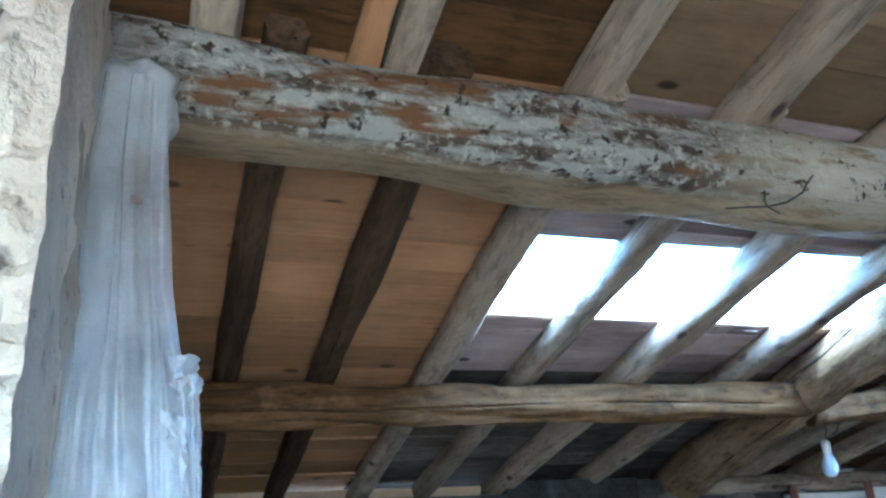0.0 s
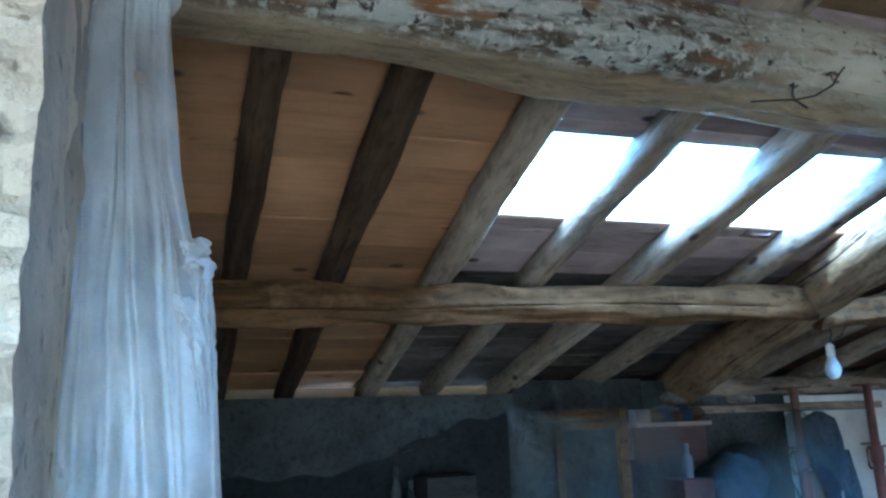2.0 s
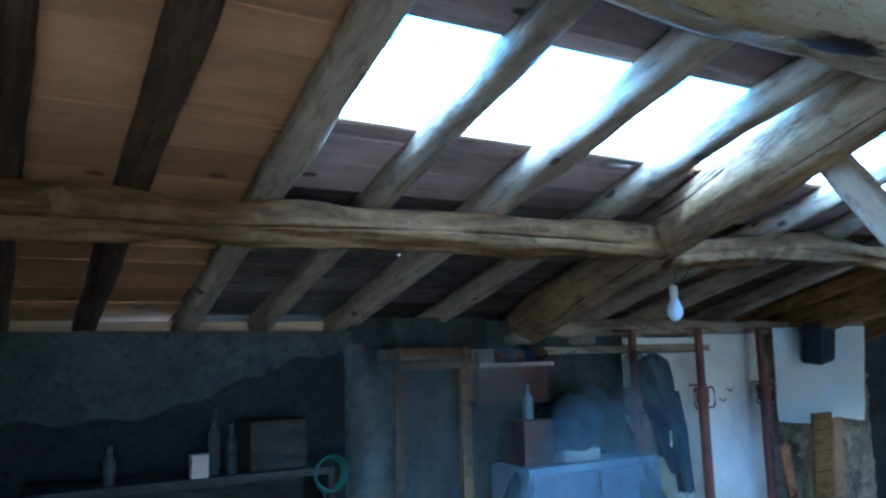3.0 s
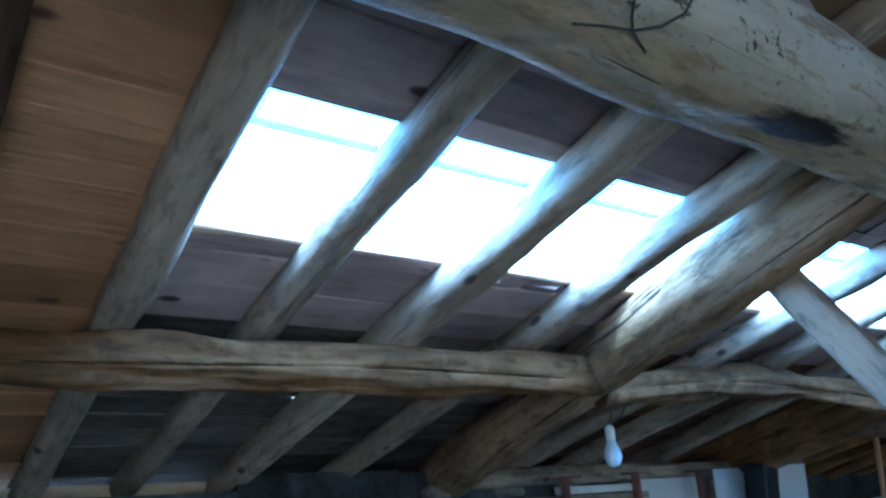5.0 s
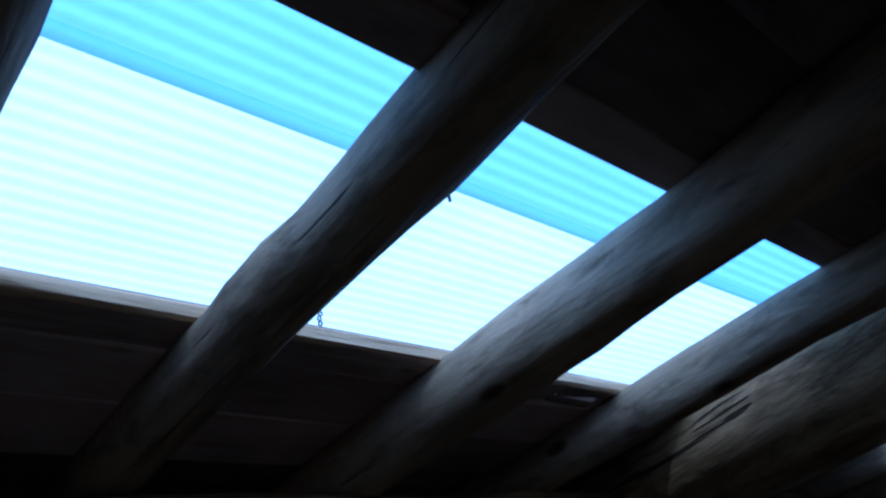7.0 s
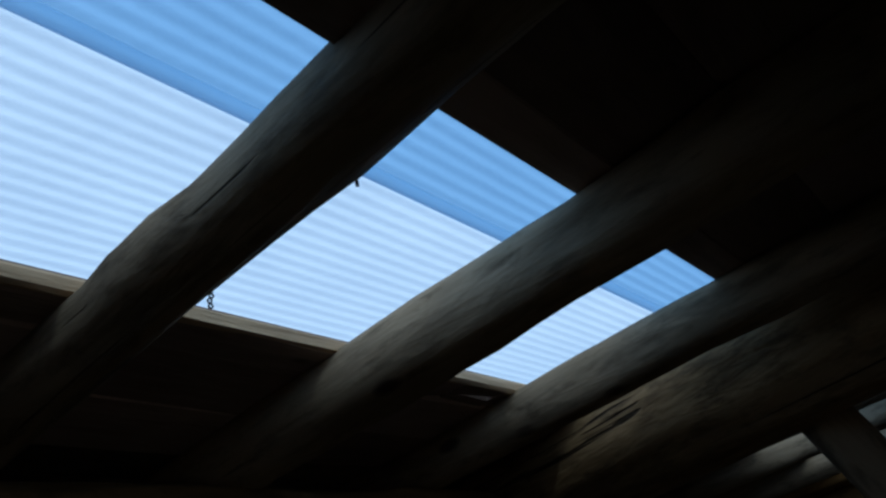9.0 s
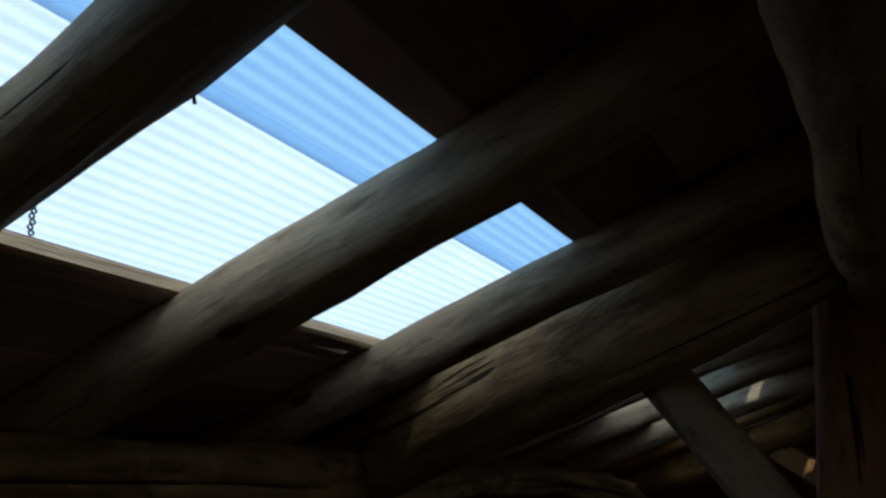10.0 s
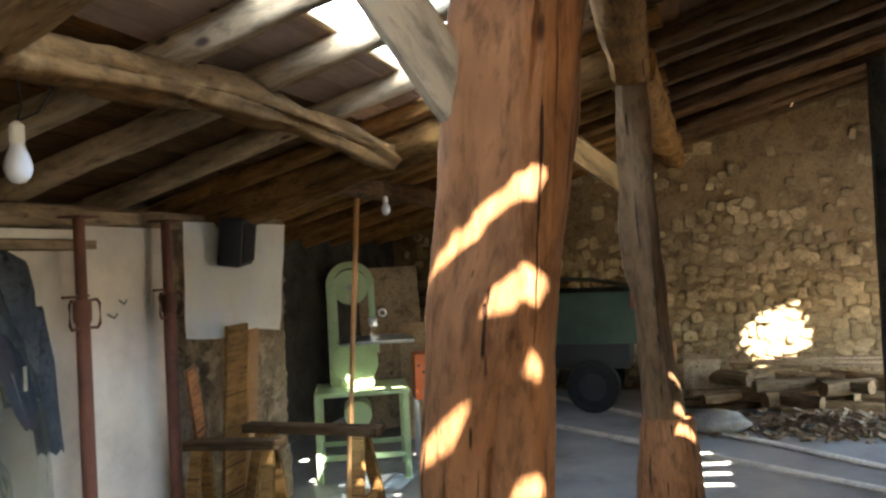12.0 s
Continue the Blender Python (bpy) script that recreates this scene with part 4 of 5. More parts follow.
def covered(name, lab, c, r, top, seed, mat=None):
    """A thing bundled in polythene, wide at its foot."""
    bm = bmesh.new()
    n, rows = 90, 60
    rings = []
    for j in range(rows + 1):
        f = j / rows
        z = top * (1 - f)
        k = (0.12 + 0.88 * min(1, f * 2.6) ** 0.55) * (1 + 0.25 * f)
        rings.append([Vector((c[0] + r[0] * k * math.cos(a) * (1 + 0.06 * math.sin(11 * a + seed + 2 * f) * f + 0.09 * abs(noise.noise(Vector((math.cos(a) * 4, math.sin(a) * 4, z * 9 + seed)))) + 0.05 * abs(noise.noise(Vector((math.cos(a) * 11, math.sin(a) * 11, z * 16 + seed)))) + 0.10 * noise.noise(Vector((math.cos(a) * 2, math.sin(a) * 2, z * 3 + seed)))),
                              c[1] + r[1] * k * math.sin(a) * (1 + 0.10 * math.sin(13 * a + seed) * f + 0.25 * abs(noise.noise(Vector((math.cos(a) * 5, z * 8, seed + 3)))) + 0.12 * abs(noise.noise(Vector((math.cos(a) * 14, z * 15, seed + 8))))), z + 0.02 * noise.noise(Vector((a, f * 4, seed))))) for a in (2 * math.pi * q / n for q in range(n))])
    ring_tube(bm, rings)
    return tagged(part(name, bm, mat or THIN_FILM), lab, "plastic cover", "polythene covers")


mach = thing("covered_machine", "dark machine under a glossy polythene cover", "machine")
bm = bmesh.new()
bmesh.ops.create_uvsphere(bm, u_segments=24, v_segments=14, radius=0.5)
for v in bm.verts:
    v.co = Vector((v.co.x * 0.42, v.co.y * 0.30, v.co.z * 0.28)) * (1 + 0.35 * noise.noise(v.co * 4))
bmesh.ops.translate(bm, vec=(2.82, 3.52, 1.30), verts=bm.verts)
part("housing", bm, RUBBER, mach)
part("base", box((2.70, 3.42, 1.122), (2.94, 3.64, 1.18)), STEEL, mach)
covered("plastic_cover", "glossy clear polythene thrown over the cabinet", (2.86, 3.46), (0.44, 0.20), 1.50, 1.0)
covered("plastic_cover", "clear polythene bag hanging over the work clothes", (3.30, 3.50), (0.26, 0.13), 1.66, 4.0)


def wall_film(u, v):
    x = 1.55 + 0.95 * u + 0.02 * math.sin(v * 5)
    z = 1.74 - 1.72 * v - 0.08 * math.sin(math.pi * u) * (1 - v)
    y = 3.50 - 0.10 * v + 0.014 * math.sin(u * 17 + 3 * noise.noise(Vector((u * 3, v * 3, 0)))) * (0.3 + v) + 0.02 * noise.noise(Vector((u * 9, v * 9, 4)))
    return Vector((x, y, z))


tagged(part("plastic_curtain", draped(90, 60, wall_film), THIN_FILM), "thin polythene curtain hanging before the shelves", "plastic sheet")
SACKING = material("pale grey sacking", (0.46, 0.43, 0.38), (0.30, 0.28, 0.245), 0.9, (1, 1, 1), 7.0, bump=0.4)
DARK_TARP = material("very dark tarpaulin", (0.022, 0.02, 0.017), (0.012, 0.011, 0.01), 0.8, (1, 1, 1), 6.0, bump=0.3)
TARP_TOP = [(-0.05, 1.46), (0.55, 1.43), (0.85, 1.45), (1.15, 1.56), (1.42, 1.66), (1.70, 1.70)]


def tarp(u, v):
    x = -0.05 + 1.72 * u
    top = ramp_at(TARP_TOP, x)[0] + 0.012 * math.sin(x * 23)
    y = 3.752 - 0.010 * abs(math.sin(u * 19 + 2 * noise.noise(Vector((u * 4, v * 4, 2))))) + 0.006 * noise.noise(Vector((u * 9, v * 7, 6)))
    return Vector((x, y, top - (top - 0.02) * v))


tagged(part("dark_tarpaulin", draped(90, 40, tarp), DARK_TARP), "very dark tarpaulin hung on the grey wall", "tarpaulin")
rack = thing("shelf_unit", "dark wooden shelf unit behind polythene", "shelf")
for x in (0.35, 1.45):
    part("side", box((x, 3.42, 0), (x + 0.03, 3.72, 1.22)), BLACKISH_WOOD, rack)
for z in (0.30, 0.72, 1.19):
    part("shelf", box((0.38, 3.42, z), (1.45, 3.72, z + 0.03)), BLACKISH_WOOD, rack)
part("back", box((0.36, 3.722, 0), (1.47, 3.732, 1.20)), BLACKISH_WOOD, rack)
for k, (x, w, h, z, mat, lab) in enumerate(((0.48, 0.24, 0.28, 0.75, BLACK, "black case on the dark shelf"), (0.80, 0.20, 0.22, 0.75, BLACKISH_WOOD, "dark wooden box on the shelf"), (1.10, 0.28, 0.30, 0.75, BLACK, "dark machine case on the shelf"), (1.13, 0.24, 0.20, 1.22, BLACKISH_WOOD, "dark case on top of the shelf unit"),
                                            (0.50, 0.3, 0.3, 0.33, BLACKISH_WOOD, "dark carton on the lower shelf"), (0.98, 0.3, 0.25, 0.33, BLACK, "black case on the lower shelf"))):
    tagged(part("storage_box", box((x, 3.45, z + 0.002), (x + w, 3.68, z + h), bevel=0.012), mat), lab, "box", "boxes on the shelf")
for k, (x, h) in enumerate(((1.00, 0.25), (1.07, 0.19), (0.62, 0.14))):
    bt = thing("bottle", "pale plastic bottle on the dark shelf", "bottle", "bottles on the shelf", pose(x, 3.50, 1.22))
    part("body", tube([(0, 0, 0.0), (0, 0, h * 0.6), (0, 0, h * 0.72), (0, 0, h * 0.8)], [0.022, 0.022, 0.013, 0.009], 14), GREY_PLASTER, bt)
    part("cap", tube([(0, 0, h * 0.8), (0, 0, h)], 0.011, 12), GREY_PLASTER, bt)
tagged(part("small_carton", box((0.90, 3.43, 1.221), (0.965, 3.48, 1.31), bevel=0.003), OLD_BOARD), "small grey carton on the shelf", "carton")
ledge = thing("wall_shelf", "wooden wall shelf with a dark red board below", "shelf")
part("board", box((2.27, 3.50, 1.60), (2.73, 3.76, 1.622)), OLD_BOARD, ledge)
part("apron", box((2.28, 3.545, 1.42), (2.72, 3.56, 1.598)), BROWN_BOX, ledge)
part("bracket", box((2.30, 3.56, 1.44), (2.32, 3.76, 1.598)), OLD_WOOD, ledge)
part("bracket", box((2.68, 3.56, 1.44), (2.70, 3.76, 1.598)), OLD_WOOD, ledge)
tagged(part("wood_block", box((2.29, 3.53, 1.624), (2.38, 3.60, 1.69), bevel=0.004), OLD_BOARD), "small grey wooden block on the wall shelf", "block")
for k in range(5):
    bm = bmesh.new()
    bmesh.ops.create_icosphere(bm, subdivisions=2, radius=0.5)
    for v in bm.verts:
        v.co *= 1 + 0.5 * noise.noise(v.co * 2.5 + Vector((k * 5, 1, 0)))
        v.co = Vector((v.co.x * 0.13, v.co.y * 0.12, max(v.co.z, -0.35) * 0.09))
    tagged(part("rag", bm, NAVY if k % 2 else DARK_WOOD, m=pose(2.42 + 0.07 * k, 3.60, 1.652)), "dark crumpled rag on the wall shelf", "rag", "rags on the wall shelf")
tray = thing("tray", "shallow dark tray of odds and ends on a plank frame", "tray")
part("bottom", box((1.85, 3.52, 1.645), (2.17, 3.72, 1.655)), DARK_WOOD, tray)
for lo, hi in (((1.85, 3.51, 1.645), (2.17, 3.52, 1.70)), ((1.85, 3.72, 1.645), (2.17, 3.73, 1.70)), ((1.84, 3.51, 1.645), (1.85, 3.73, 1.70)), ((2.17, 3.51, 1.645), (2.18, 3.73, 1.70))):
    part("rim", box(lo, hi, bevel=0.002), DARK_WOOD, tray)
frame_ = thing("plank_frame", "rough plank frame behind the polythene", "frame")
part("upright", box((2.19, 3.545, 0), (2.245, 3.58, 1.70)), BAY_WOOD, frame_)
part("upright", box((1.84, 3.56, 0), (1.88, 3.60, 1.64)), DARK_WOOD, frame_)
part("rail", box((1.84, 3.505, 1.60), (2.19, 3.56, 1.643)), DARK_WOOD, frame_)
jug = thing("spray_bottle", "grey spray bottle on the covered cabinet", "bottle", m=pose(2.55, 3.50, 1.342))
part("body", tube([(0, 0, 0), (0, 0, 0.10), (0, 0, 0.12)], [0.028, 0.028, 0.015], 14), LAV, jug)
part("neck", tube([(0, 0, 0.12), (0, 0, 0.17)], 0.014, 12), LAV, jug)
tagged(part("crate", box((2.46, 3.42, 1.124), (2.64, 3.60, 1.34), bevel=0.01), BROWN_BOX), "dark crate on the covered cabinet", "crate")
hose = thing("hose_coil", "coiled dark green hose hung on the wall", "hose")
for k in range(3):
    bm = bmesh.new()
    pts = [(1.46 + (0.062 + 0.004 * k) * math.cos(a), 3.44 - 0.012 * k, 1.19 + (0.066 + 0.003 * k) * math.sin(a)) for a in (2 * math.pi * q / 28 for q in range(29))]
    part("turn", tube(pts, 0.008, 8), HOSE_GREEN, hose)
part("tail", tube([(1.43, 3.43, 1.13), (1.45, 3.42, 1.0), (1.50, 3.42, 0.8), (1.52, 3.42, 0.5)], 0.008, 8), HOSE_GREEN, hose)
tagged(part("orange_hose", tube([(0.02, 3.40, 1.41), (0.08, 3.39, 1.42), (0.135, 3.38, 1.394), (0.175, 3.37, 1.34), (0.192, 3.36, 1.25), (0.195, 3.35, 0.8), (0.20, 3.30, 0.02)], 0.014, 10), ORANGE), "orange hose hanging by the wall", "hose")

# ---------------------------------------------------------------- band saw and benches
saw = thing("band_saw", "light green band saw on a welded stand", "band saw", m=pose(6.52, 3.49, 0, 0, 0, -66) @ Matrix.Diagonal((1, 1, 0.975, 1)))


def ring_guard(c, r0, r1, y0, y1, a0, a1, n=24):
    bm = bmesh.new()
    loops = []
    for k in range(n + 1):
        a = a0 + (a1 - a0) * k / n
        loops.append([Vector((c[0] + r * math.cos(a), y, c[1] + r * math.sin(a))) for r, y in ((r0, y0), (r1, y0), (r1, y1), (r0, y1))])
    ring_tube(bm, loops)
    return bm


part("upper_guard", ring_guard((-0.035, 1.42), 0.125, 0.175, -0.07, 0.05, -0.1, math.pi + 0.15), GREEN_PAINT, saw)
part("guard_drop", box((0.092, -0.07, 1.17), (0.138, 0.05, 1.42), bevel=0.006), GREEN_PAINT, saw)
bm = bmesh.new()
add_tube(bm, [(-0.035, -0.045, 1.40), (-0.035, 0.0, 1.40)], 0.13, 32)
wheel = part("upper_wheel", bm, GREEN_PAINT, saw)
part("hub", tube([(-0.035, -0.065, 1.40), (-0.035, -0.04, 1.40)], 0.025, 14), STEEL, wheel)
part("column", box((-0.21, -0.05, 0.66), (-0.135, 0.06, 1.45), bevel=0.012), GREEN_PAINT, saw)
part("lower_housing", tube([(-0.02, -0.08, 0.84), (-0.02, 0.05, 0.84)], 0.165, 32), GREEN_PAINT, saw)
part("table", box((-0.12, -0.26, 0.985), (0.40, 0.2, 1.01), bevel=0.005), STEEL, saw)
part("lower_body", box((-0.13, -0.07, 0.65), (0.11, 0.05, 0.86), bevel=0.015), GREEN_PAINT, saw)
part("table_trunnion", box((0.0, -0.05, 0.90), (0.16, 0.08, 0.985), bevel=0.01), GREEN_PAINT, saw)
part("blade", box((0.105, -0.02, 1.0), (0.108, 0.0, 1.3), bevel=0), STEEL, saw)
part("blade_guide", box((0.085, -0.06, 1.10), (0.15, 0.03, 1.16), bevel=0.006), STEEL, saw)
part("stand_top", box((-0.32, -0.24, 0.615), (0.35, 0.24, 0.65), bevel=0.004), GREEN_PAINT, saw)
for x in (-0.30, 0.32):
    for y in (-0.22, 0.22):
        part("leg", box((x - 0.022, y - 0.022, 0), (x + 0.022, y + 0.022, 0.615), bevel=0.003), GREEN_PAINT, saw)
for y in (-0.22, 0.22):
    part("rail", box((-0.278, y - 0.015, 0.16), (0.298, y + 0.015, 0.20), bevel=0.002), GREEN_PAINT, saw)
for x in (-0.30, 0.32):
    part("rail", box((x - 0.015, -0.198, 0.16), (x + 0.015, 0.198, 0.20), bevel=0.002), GREEN_PAINT, saw)
part("motor", tube([(-0.02, -0.12, 0.46), (-0.02, 0.16, 0.46)], 0.10, 24), GREEN_PAINT, saw)
part("handwheel", ring_guard((0.19, 1.2), 0.02, 0.032, -0.1, -0.085, 0, 2 * math.pi), STEEL, saw)
orange = thing("orange_machine", "orange steel machine beside the band saw", "machine", m=pose(6.80, 3.10, 0, 0, 0, -66))
part("housing", box((-0.06, -0.1, 0.50), (0.16, 0.14, 0.84), bevel=0.012), ORANGE, orange)
part("flange", box((0.10, -0.13, 0.44), (0.18, -0.10, 0.86), bevel=0.005), ORANGE, orange)
for x in (-0.05, 0.15):
    for y in (-0.09, 0.13):
        part("leg", box((x - 0.012, y - 0.012, 0), (x + 0.012, y + 0.012, 0.50), bevel=0.002), STEEL, orange)
for k in range(5):
    part("knob", tube([(-0.03 + 0.035 * k, -0.125, 0.76 - 0.05 * (k % 2)), (-0.03 + 0.035 * k, -0.10, 0.76 - 0.05 * (k % 2))], 0.01, 10), BLACK, orange)
tagged(part("plywood_sheet", box((-0.2, -0.01, 0), (0.24, 0.01, 1.0), pose(7.6, 3.35, 0, -8, 0, -66)), CARD), "brown plywood sheet leaning behind the machines", "board")
tagged(part("plywood_sheet", box((-0.3, -0.012, 0), (0.3, 0.012, 1.5), pose(8.0, 3.75, 0, -8, 0, -50)), OLD_WOOD), "old grey board leaning behind the machines", "board")


def sawhorse(x, y, rz, length, high, label):
    t = thing("sawhorse", label, "sawhorse", "wooden sawhorses", pose(x, y, 0, 0, 0, rz))
    part("beam", box((-length / 2, -0.05, high - 0.045), (length / 2, 0.05, high), bevel=0.006), DARK_WOOD, t)
    for sx in (-1, 1):
        for sy in (-1, 1):
            bm = bmesh.new()
            a, b = Vector((sx * length * 0.36, sy * 0.03, high - 0.045)), Vector((sx * length * 0.42, sy * 0.21, 0.0))
            vs = [[bm.verts.new(p + Vector((dx, dy, 0))) for dx, dy in ((-0.03, -0.018), (0.03, -0.018), (0.03, 0.018), (-0.03, 0.018))] for p in (a, b)]
            for i in range(4):
                bm.faces.new((vs[0][i], vs[0][(i + 1) % 4], vs[1][(i + 1) % 4], vs[1][i]))
            bm.faces.new(vs[0]), bm.faces.new(vs[1])
            part("leg", bm, BAY_WOOD, t)
        part("spreader", box((sx * length * 0.39 - 0.012, -0.13, 0.30), (sx * length * 0.39 + 0.012, 0.13, 0.35), bevel=0.003), BAY_WOOD, t)
    return t


sawhorse(4.97, 3.09, 88, 0.80, 0.70, "grey-topped wooden sawhorse beside the band saw")
sawhorse(4.62, 3.33, 100, 0.50, 0.70, "short grey-topped wooden sawhorse by the wall")
tagged(timber("long_pole", (5.33, 3.08, 0.0), (5.80, 3.12, 2.06), 0.032, 0.032, PINE, 2.0, 0.003, seed=70, seg=10), "long thin wooden pole leaning against the rafters", "pole")

stool = thing("plastic_stool", "white plastic stool standing on the concrete floor", "stool", m=pose(7.94, 2.80, 0, 0, 0, 20))
part("seat", box((-0.15, -0.15, 0.41), (0.15, 0.15, 0.45), bevel=0.015), WHITE_PAINT, stool)
for sx in (-1, 1):
    for sy in (-1, 1):
        part("leg", tube([(sx * 0.165, sy * 0.165, 0.0), (sx * 0.125, sy * 0.125, 0.412)], [0.022, 0.026], 10), WHITE_PAINT, stool)
    part("rail", box((sx * 0.145 - 0.008, -0.14, 0.20), (sx * 0.145 + 0.008, 0.14, 0.235), bevel=0.003), WHITE_PAINT, stool)

# ---------------------------------------------------------------- far end of the barn
cart = thing("trailer", "dark green trailer with a tarpaulin and tyres", "trailer")
part("body", box((8.7, 1.60, 0.66), (9.6, 3.0, 1.16), bevel=0.03), DARK_GREEN, cart)
part("tarpaulin", draped(30, 14, lambda u, v: Vector((8.69 + 0.9 * u, 1.62 + 1.36 * v, 1.17 + 0.10 * math.sin(math.pi * v) + 0.03 * noise.noise(Vector((u * 4, v * 6, 3)))))), DARK_GREEN, cart)
part("chassis", box((8.75, 1.7, 0.42), (9.55, 2.95, 0.66), bevel=0.01), BLACK, cart)
for x in (8.78, 9.42):
    for y in (2.05, 2.75):
        w = part("wheel", ring_guard((0, 0), 0.13, 0.25, -0.07, 0.07, 0, 2 * math.pi), RUBBER, cart, m=pose(x, y, 0.25, 0, 0, 90))
        part("rim", tube([(0, -0.04, 0), (0, 0.04, 0)], 0.135, 20), BLACK, w)
part("tail_light", box((8.67, 1.58, 1.0), (8.70, 1.66, 1.32), bevel=0.006), RED, cart)
for k, (lo, hi, mat, lab) in enumerate((((8.9, 1.30, 0.0), (9.25, 1.52, 0.42), CARD, "pale wooden crate on the floor"), ((9.0, 1.28, 0.424), (9.3, 1.54, 0.62), PINE, "tan carton stacked on a crate"),
                                        ((9.2, 0.88, 0.0), (9.6, 1.22, 0.44), OLD_WOOD, "grey wooden box by the stone wall"))):
    tagged(part("wooden_crate", box(lo, hi, bevel=0.012), mat), lab, "crate", "crates by the stone wall")
DUSTY_LOG = material("dusty firewood bark", (0.19, 0.14, 0.09), (0.08, 0.057, 0.036), 0.9, (1.5, 6, 6), 3.0, bump=0.9, cracks=0.64)
random.seed(11)
for k in range(26):
    row = k % 9
    y = 0.85 - 0.17 * row + random.uniform(-0.05, 0.05)
    z = 0.06 + 0.10 * (k // 9)
    x = 9.0 + random.uniform(-0.35, 0.35)
    l = random.uniform(0.5, 0.95)
    a = radians(random.uniform(-50, 50) + 90)
    d = Vector((math.cos(a), math.sin(a), random.uniform(-0.04, 0.04))) * l / 2
    r = random.uniform(0.09, 0.15)
    c = Vector((x, y, z))
    if min((c - d).z, (c + d).z) < r / 2:
        c.z = r / 2 + abs(d.z)
    tagged(timber("firewood_log", c - d, c + d, r, r, (DUSTY_LOG, LOG_WOOD, DUSTY_LOG)[k % 3], 2.4, 0.012, seed=80 + k, seg=10), "split firewood log lying on the heap", "log", "firewood heap")
for k in range(3):
    tagged(part("loose_plank", box((-0.7, -0.07, -0.012), (0.7, 0.07, 0.012), pose(9.35 + 0.1 * k, 0.1 - 0.25 * k, 0.36 + 0.02 * k, 2, 1, 70 + 9 * k)), OLD_WOOD), "pale plank lying on the firewood", "plank", "planks on the firewood")
chips = bmesh.new()
for k in range(500):
    x, y = 8.2 + random.gauss(0, 0.22), 0.05 + random.gauss(0, 0.42)
    s = random.uniform(0.015, 0.05)
    add_box(chips, (-s, -s * 0.5, -s * 0.2), (s, s * 0.5, s * 0.2), pose(x, y, s * 0.3 + max(0, 0.14 - abs(x - 8.3) * 0.5) * random.random(), random.uniform(-30, 30), random.uniform(-30, 30), random.uniform(0, 180)))
tagged(part("wood_chips", chips, OLD_WOOD, smooth=False), "scattered bark and wood chips on the floor", "wood chips", kind="stuff")
bm = bmesh.new()
bmesh.ops.create_uvsphere(bm, u_segments=28, v_segments=16, radius=0.5)
for v in bm.verts:
    n = noise.noise(v.co * 3)
    v.co = Vector((v.co.x * 0.32, v.co.y * 0.55, max(v.co.z, -0.38) * 0.20)) * (1 + 0.18 * n)
tagged(part("sack", bm, SACKING, m=pose(8.05, 0.98, 0.082)), "slumped pale grey sack on the floor", "sack")
tagged(timber("door_post", (8.0, -0.34, 0), (8.0, -0.34, 2.93), 0.13, 0.13, GREY_PLASTER, 6.0, 0.004, seed=90), "grey square post near the stone wall", "post")
PALE_CEMENT = material("pale cement", (0.74, 0.68, 0.57), (0.60, 0.54, 0.45), 0.8, (1, 1, 1), 6.0, bump=0.3)
for p, q in (((9.9, 3.0), (6.9, -0.22)), ((8.75, 3.2), (6.3, -0.28))):
    p, q = Vector((*p, 0)), Vector((*q, 0))
    strip = timber("floor_strip", p, q, 0.11, 0.04, PALE_CEMENT, 6.0, 0.004, seed=95, seg=12)
    tagged(strip, "pale cement strip set across the barn floor", "floor strip", "cement strips in the floor")

# ---------------------------------------------------------------- stones of the gable wall
random.seed(7)
STONES = []
for k in range(8):
    me = bpy.data.meshes.new("stone")
    bm = bmesh.new()
    n = random.choice((6, 7, 8))
    rr = [(1 + random.uniform(-0.24, 0.16)) for _ in range(n)]
    loops = []
    for depth, s in ((0.0, 1.02), (-0.75, 0.96), (-1.0, 0.74)):
        loops.append([Vector((depth, s * rr[q] * 0.58 * math.copysign(abs(math.cos(a)) ** 0.55, math.cos(a)), s * rr[q] * 0.58 * math.copysign(abs(math.sin(a)) ** 0.55, math.sin(a)))) for q, a in enumerate(2 * math.pi * (i + 0.5) / n for i in range(n))])
    ring_tube(bm, loops)
    bmesh.ops.recalc_face_normals(bm, faces=bm.faces)
    bm.to_mesh(me)
    bm.free()
    me.materials.append(STONE)
    for p in me.polygons:
        p.use_smooth = True
    STONES.append(me)
east = bpy.data.objects["wall_east"]
verts, faces, count = [], [], 0
z = 0.03
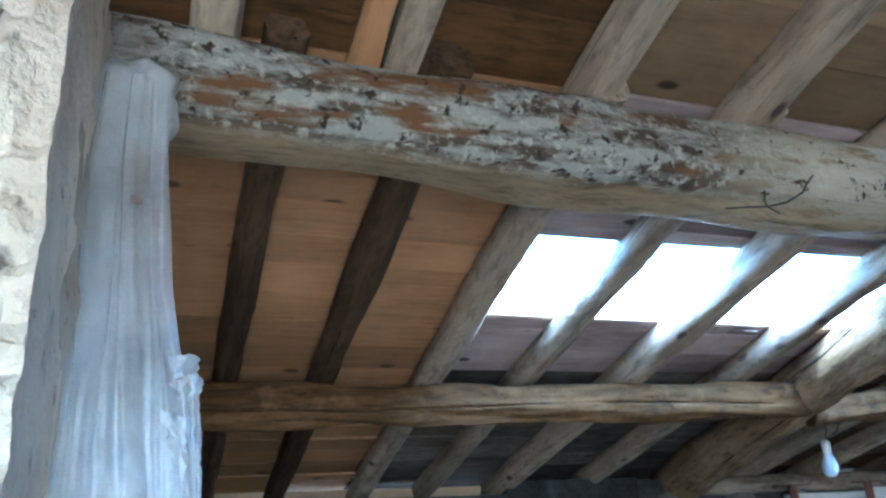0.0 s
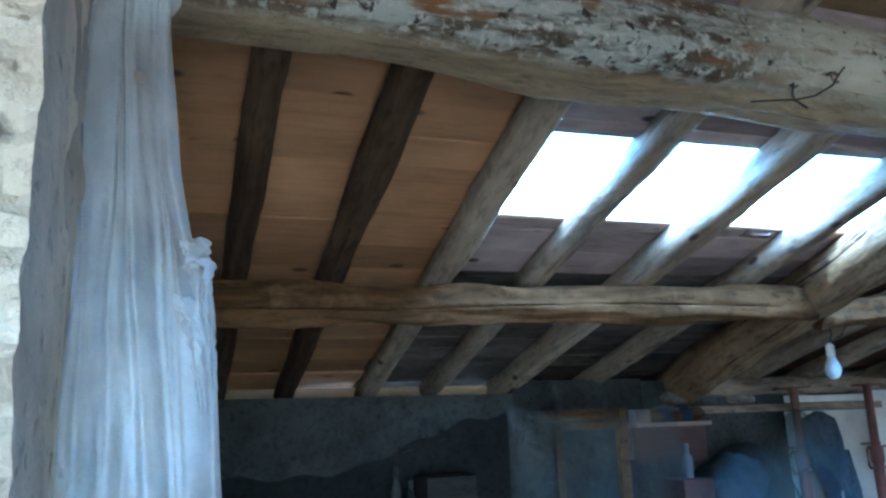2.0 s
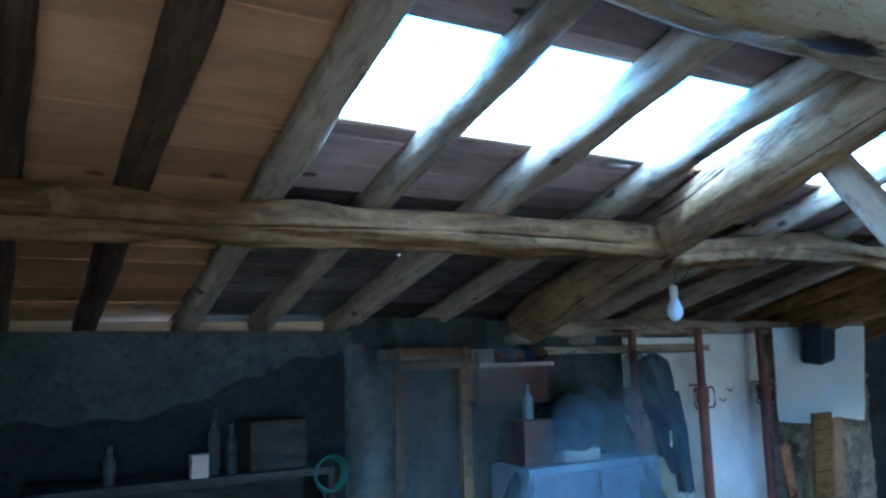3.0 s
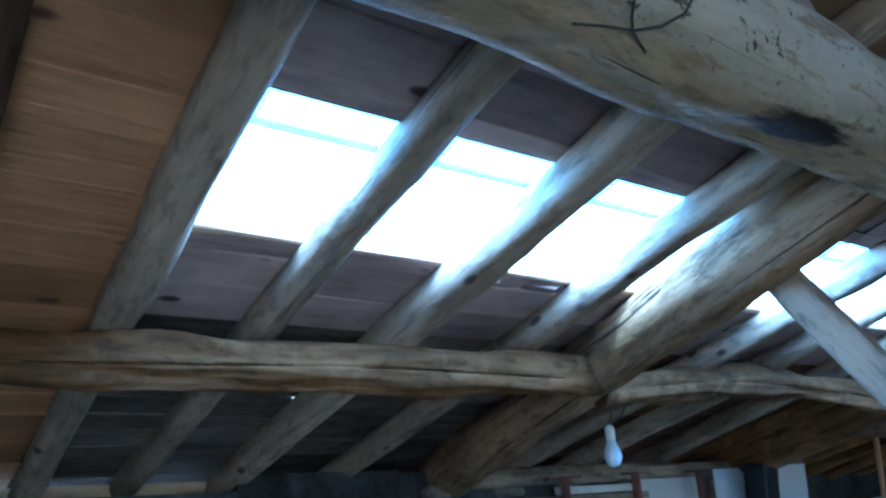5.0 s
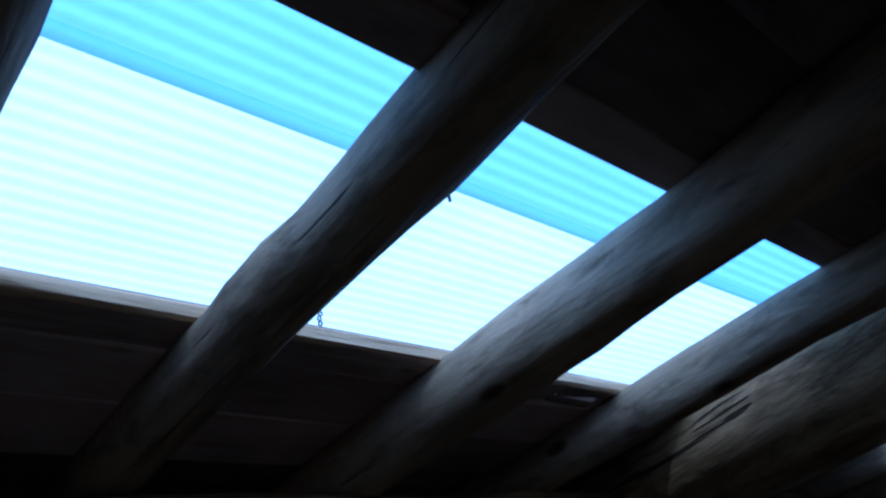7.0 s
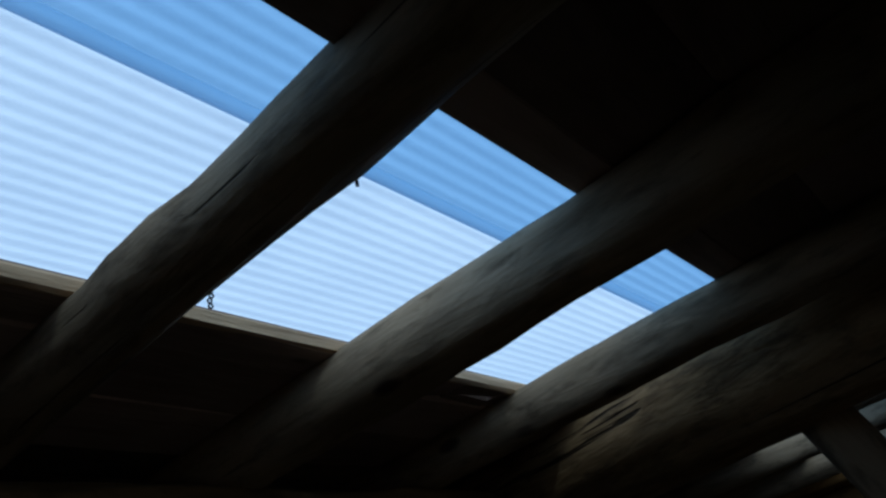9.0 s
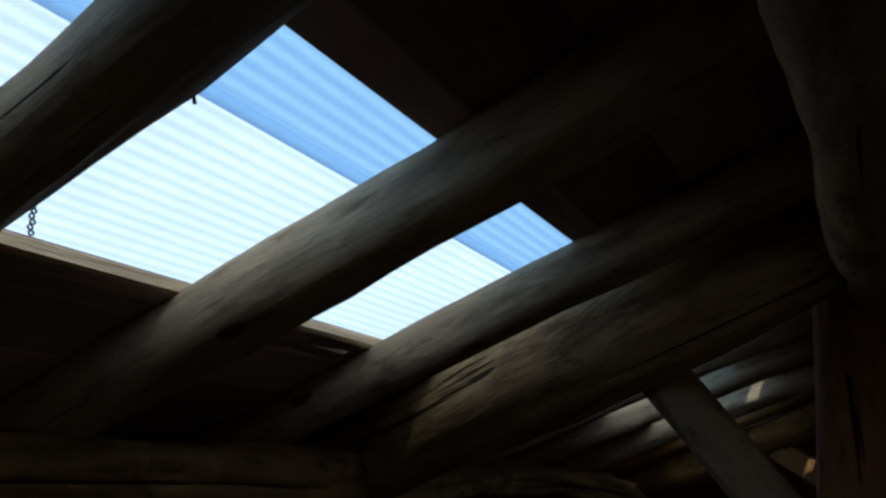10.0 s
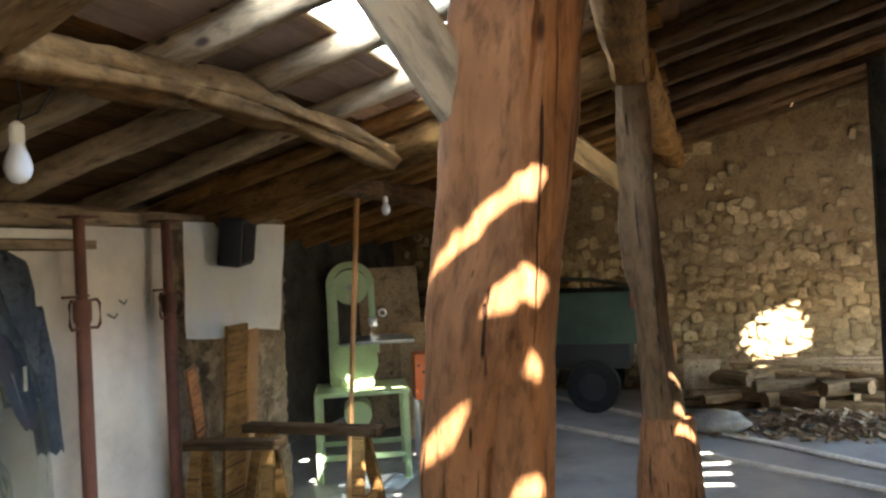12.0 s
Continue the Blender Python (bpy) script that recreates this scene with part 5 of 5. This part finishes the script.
while z < 3.4:
    h = random.uniform(0.06, 0.125)
    y = SOUTH + 0.05 + random.uniform(0, 0.1)
    while y < 4.3:
        w = random.uniform(0.06, 0.17)
        zc, yc, hh = z + h / 2 + random.uniform(-0.04, 0.04), y + w / 2, h * random.uniform(0.6, 1.3)
        me = random.choice(STONES)
        m = Matrix.LocRotScale((EAST + 0.004, yc, zc), Euler((radians(random.uniform(-24, 24)), 0, 0)), (random.uniform(0.016, 0.045), w * random.uniform(0.92, 1.06), hh * 1.06))
        if zc > 1.75 + 0.25 * math.sin(yc * 2.3) and random.random() < 0.86:
            y += w + 0.008
            continue
        if -0.75 < yc < 1.35 and zc < 2.45 and count < 300:
            ob = new("stone", me)
            ob.matrix_world = m
            ob.parent = east
            count += 1
        elif ROOF_C + 0.12 + ROOF_Y * yc > zc:
            base = len(verts)
            verts += [m @ v.co for v in me.vertices]
            faces += [[base + i for i in p.vertices] for p in me.polygons]
        y += w + 0.008
    z += h + 0.006
me = bpy.data.meshes.new("far_stones")
me.from_pydata(verts, [], faces)
me.materials.append(STONE)
ob = new("far_stones", me)
ob.parent = east
tagged(ob, "fieldstones of the gable wall", kind="stuff")

# ---------------------------------------------------------------- rubble at the wall's corner, small hangings
random.seed(21)
west = bpy.data.objects["wall_west_end"]
for k in range(60):
    bm = bmesh.new()
    bmesh.ops.create_icosphere(bm, subdivisions=3, radius=0.5)
    w, d, t = random.uniform(0.02, 0.07), random.uniform(0.02, 0.04), random.uniform(0.02, 0.06)
    for v in bm.verts:
        v.co *= 1 + 0.3 * noise.noise(v.co * 2.4 + Vector((k * 4.1, 0, 0))) + 0.2 * noise.noise(v.co * 6 + Vector((0, k * 3.3, 0)))
        v.co = Vector((v.co.x * w, v.co.y * d, v.co.z * t))
    x = -0.17 - abs(random.gauss(0, 0.09))
    ob = part("stone", bm, PLASTER, m=pose(x, 0.735 + random.uniform(-0.012, 0.008), random.uniform(1.3, 2.36), random.uniform(-20, 20), random.uniform(-30, 30), random.uniform(-20, 20)))
    ob.parent = west
chain = thing("hanging_chain", "short dark chain hanging at the roof opening", "chain")
for k in range(6):
    part("link", ring_guard((1.436 + 0.002 * (k % 2), 2.368 - 0.0072 * k), 0.0022, 0.0042, 2.256, 2.258, 0, 2 * math.pi, 10), BLACK, chain)
stub = thing("bent_nail", "bent rusty nails sticking out of the rafter edges", "nail")
for p in ((1.335, 1.90, 2.37), (1.79, 1.93, 2.36), (1.80, 2.26, 2.29)):
    part("nail", tube([p, (p[0] + 0.018, p[1], p[2] - 0.004), (p[0] + 0.026, p[1] + 0.004, p[2] - 0.02)], 0.002, 6), BLACK, stub)
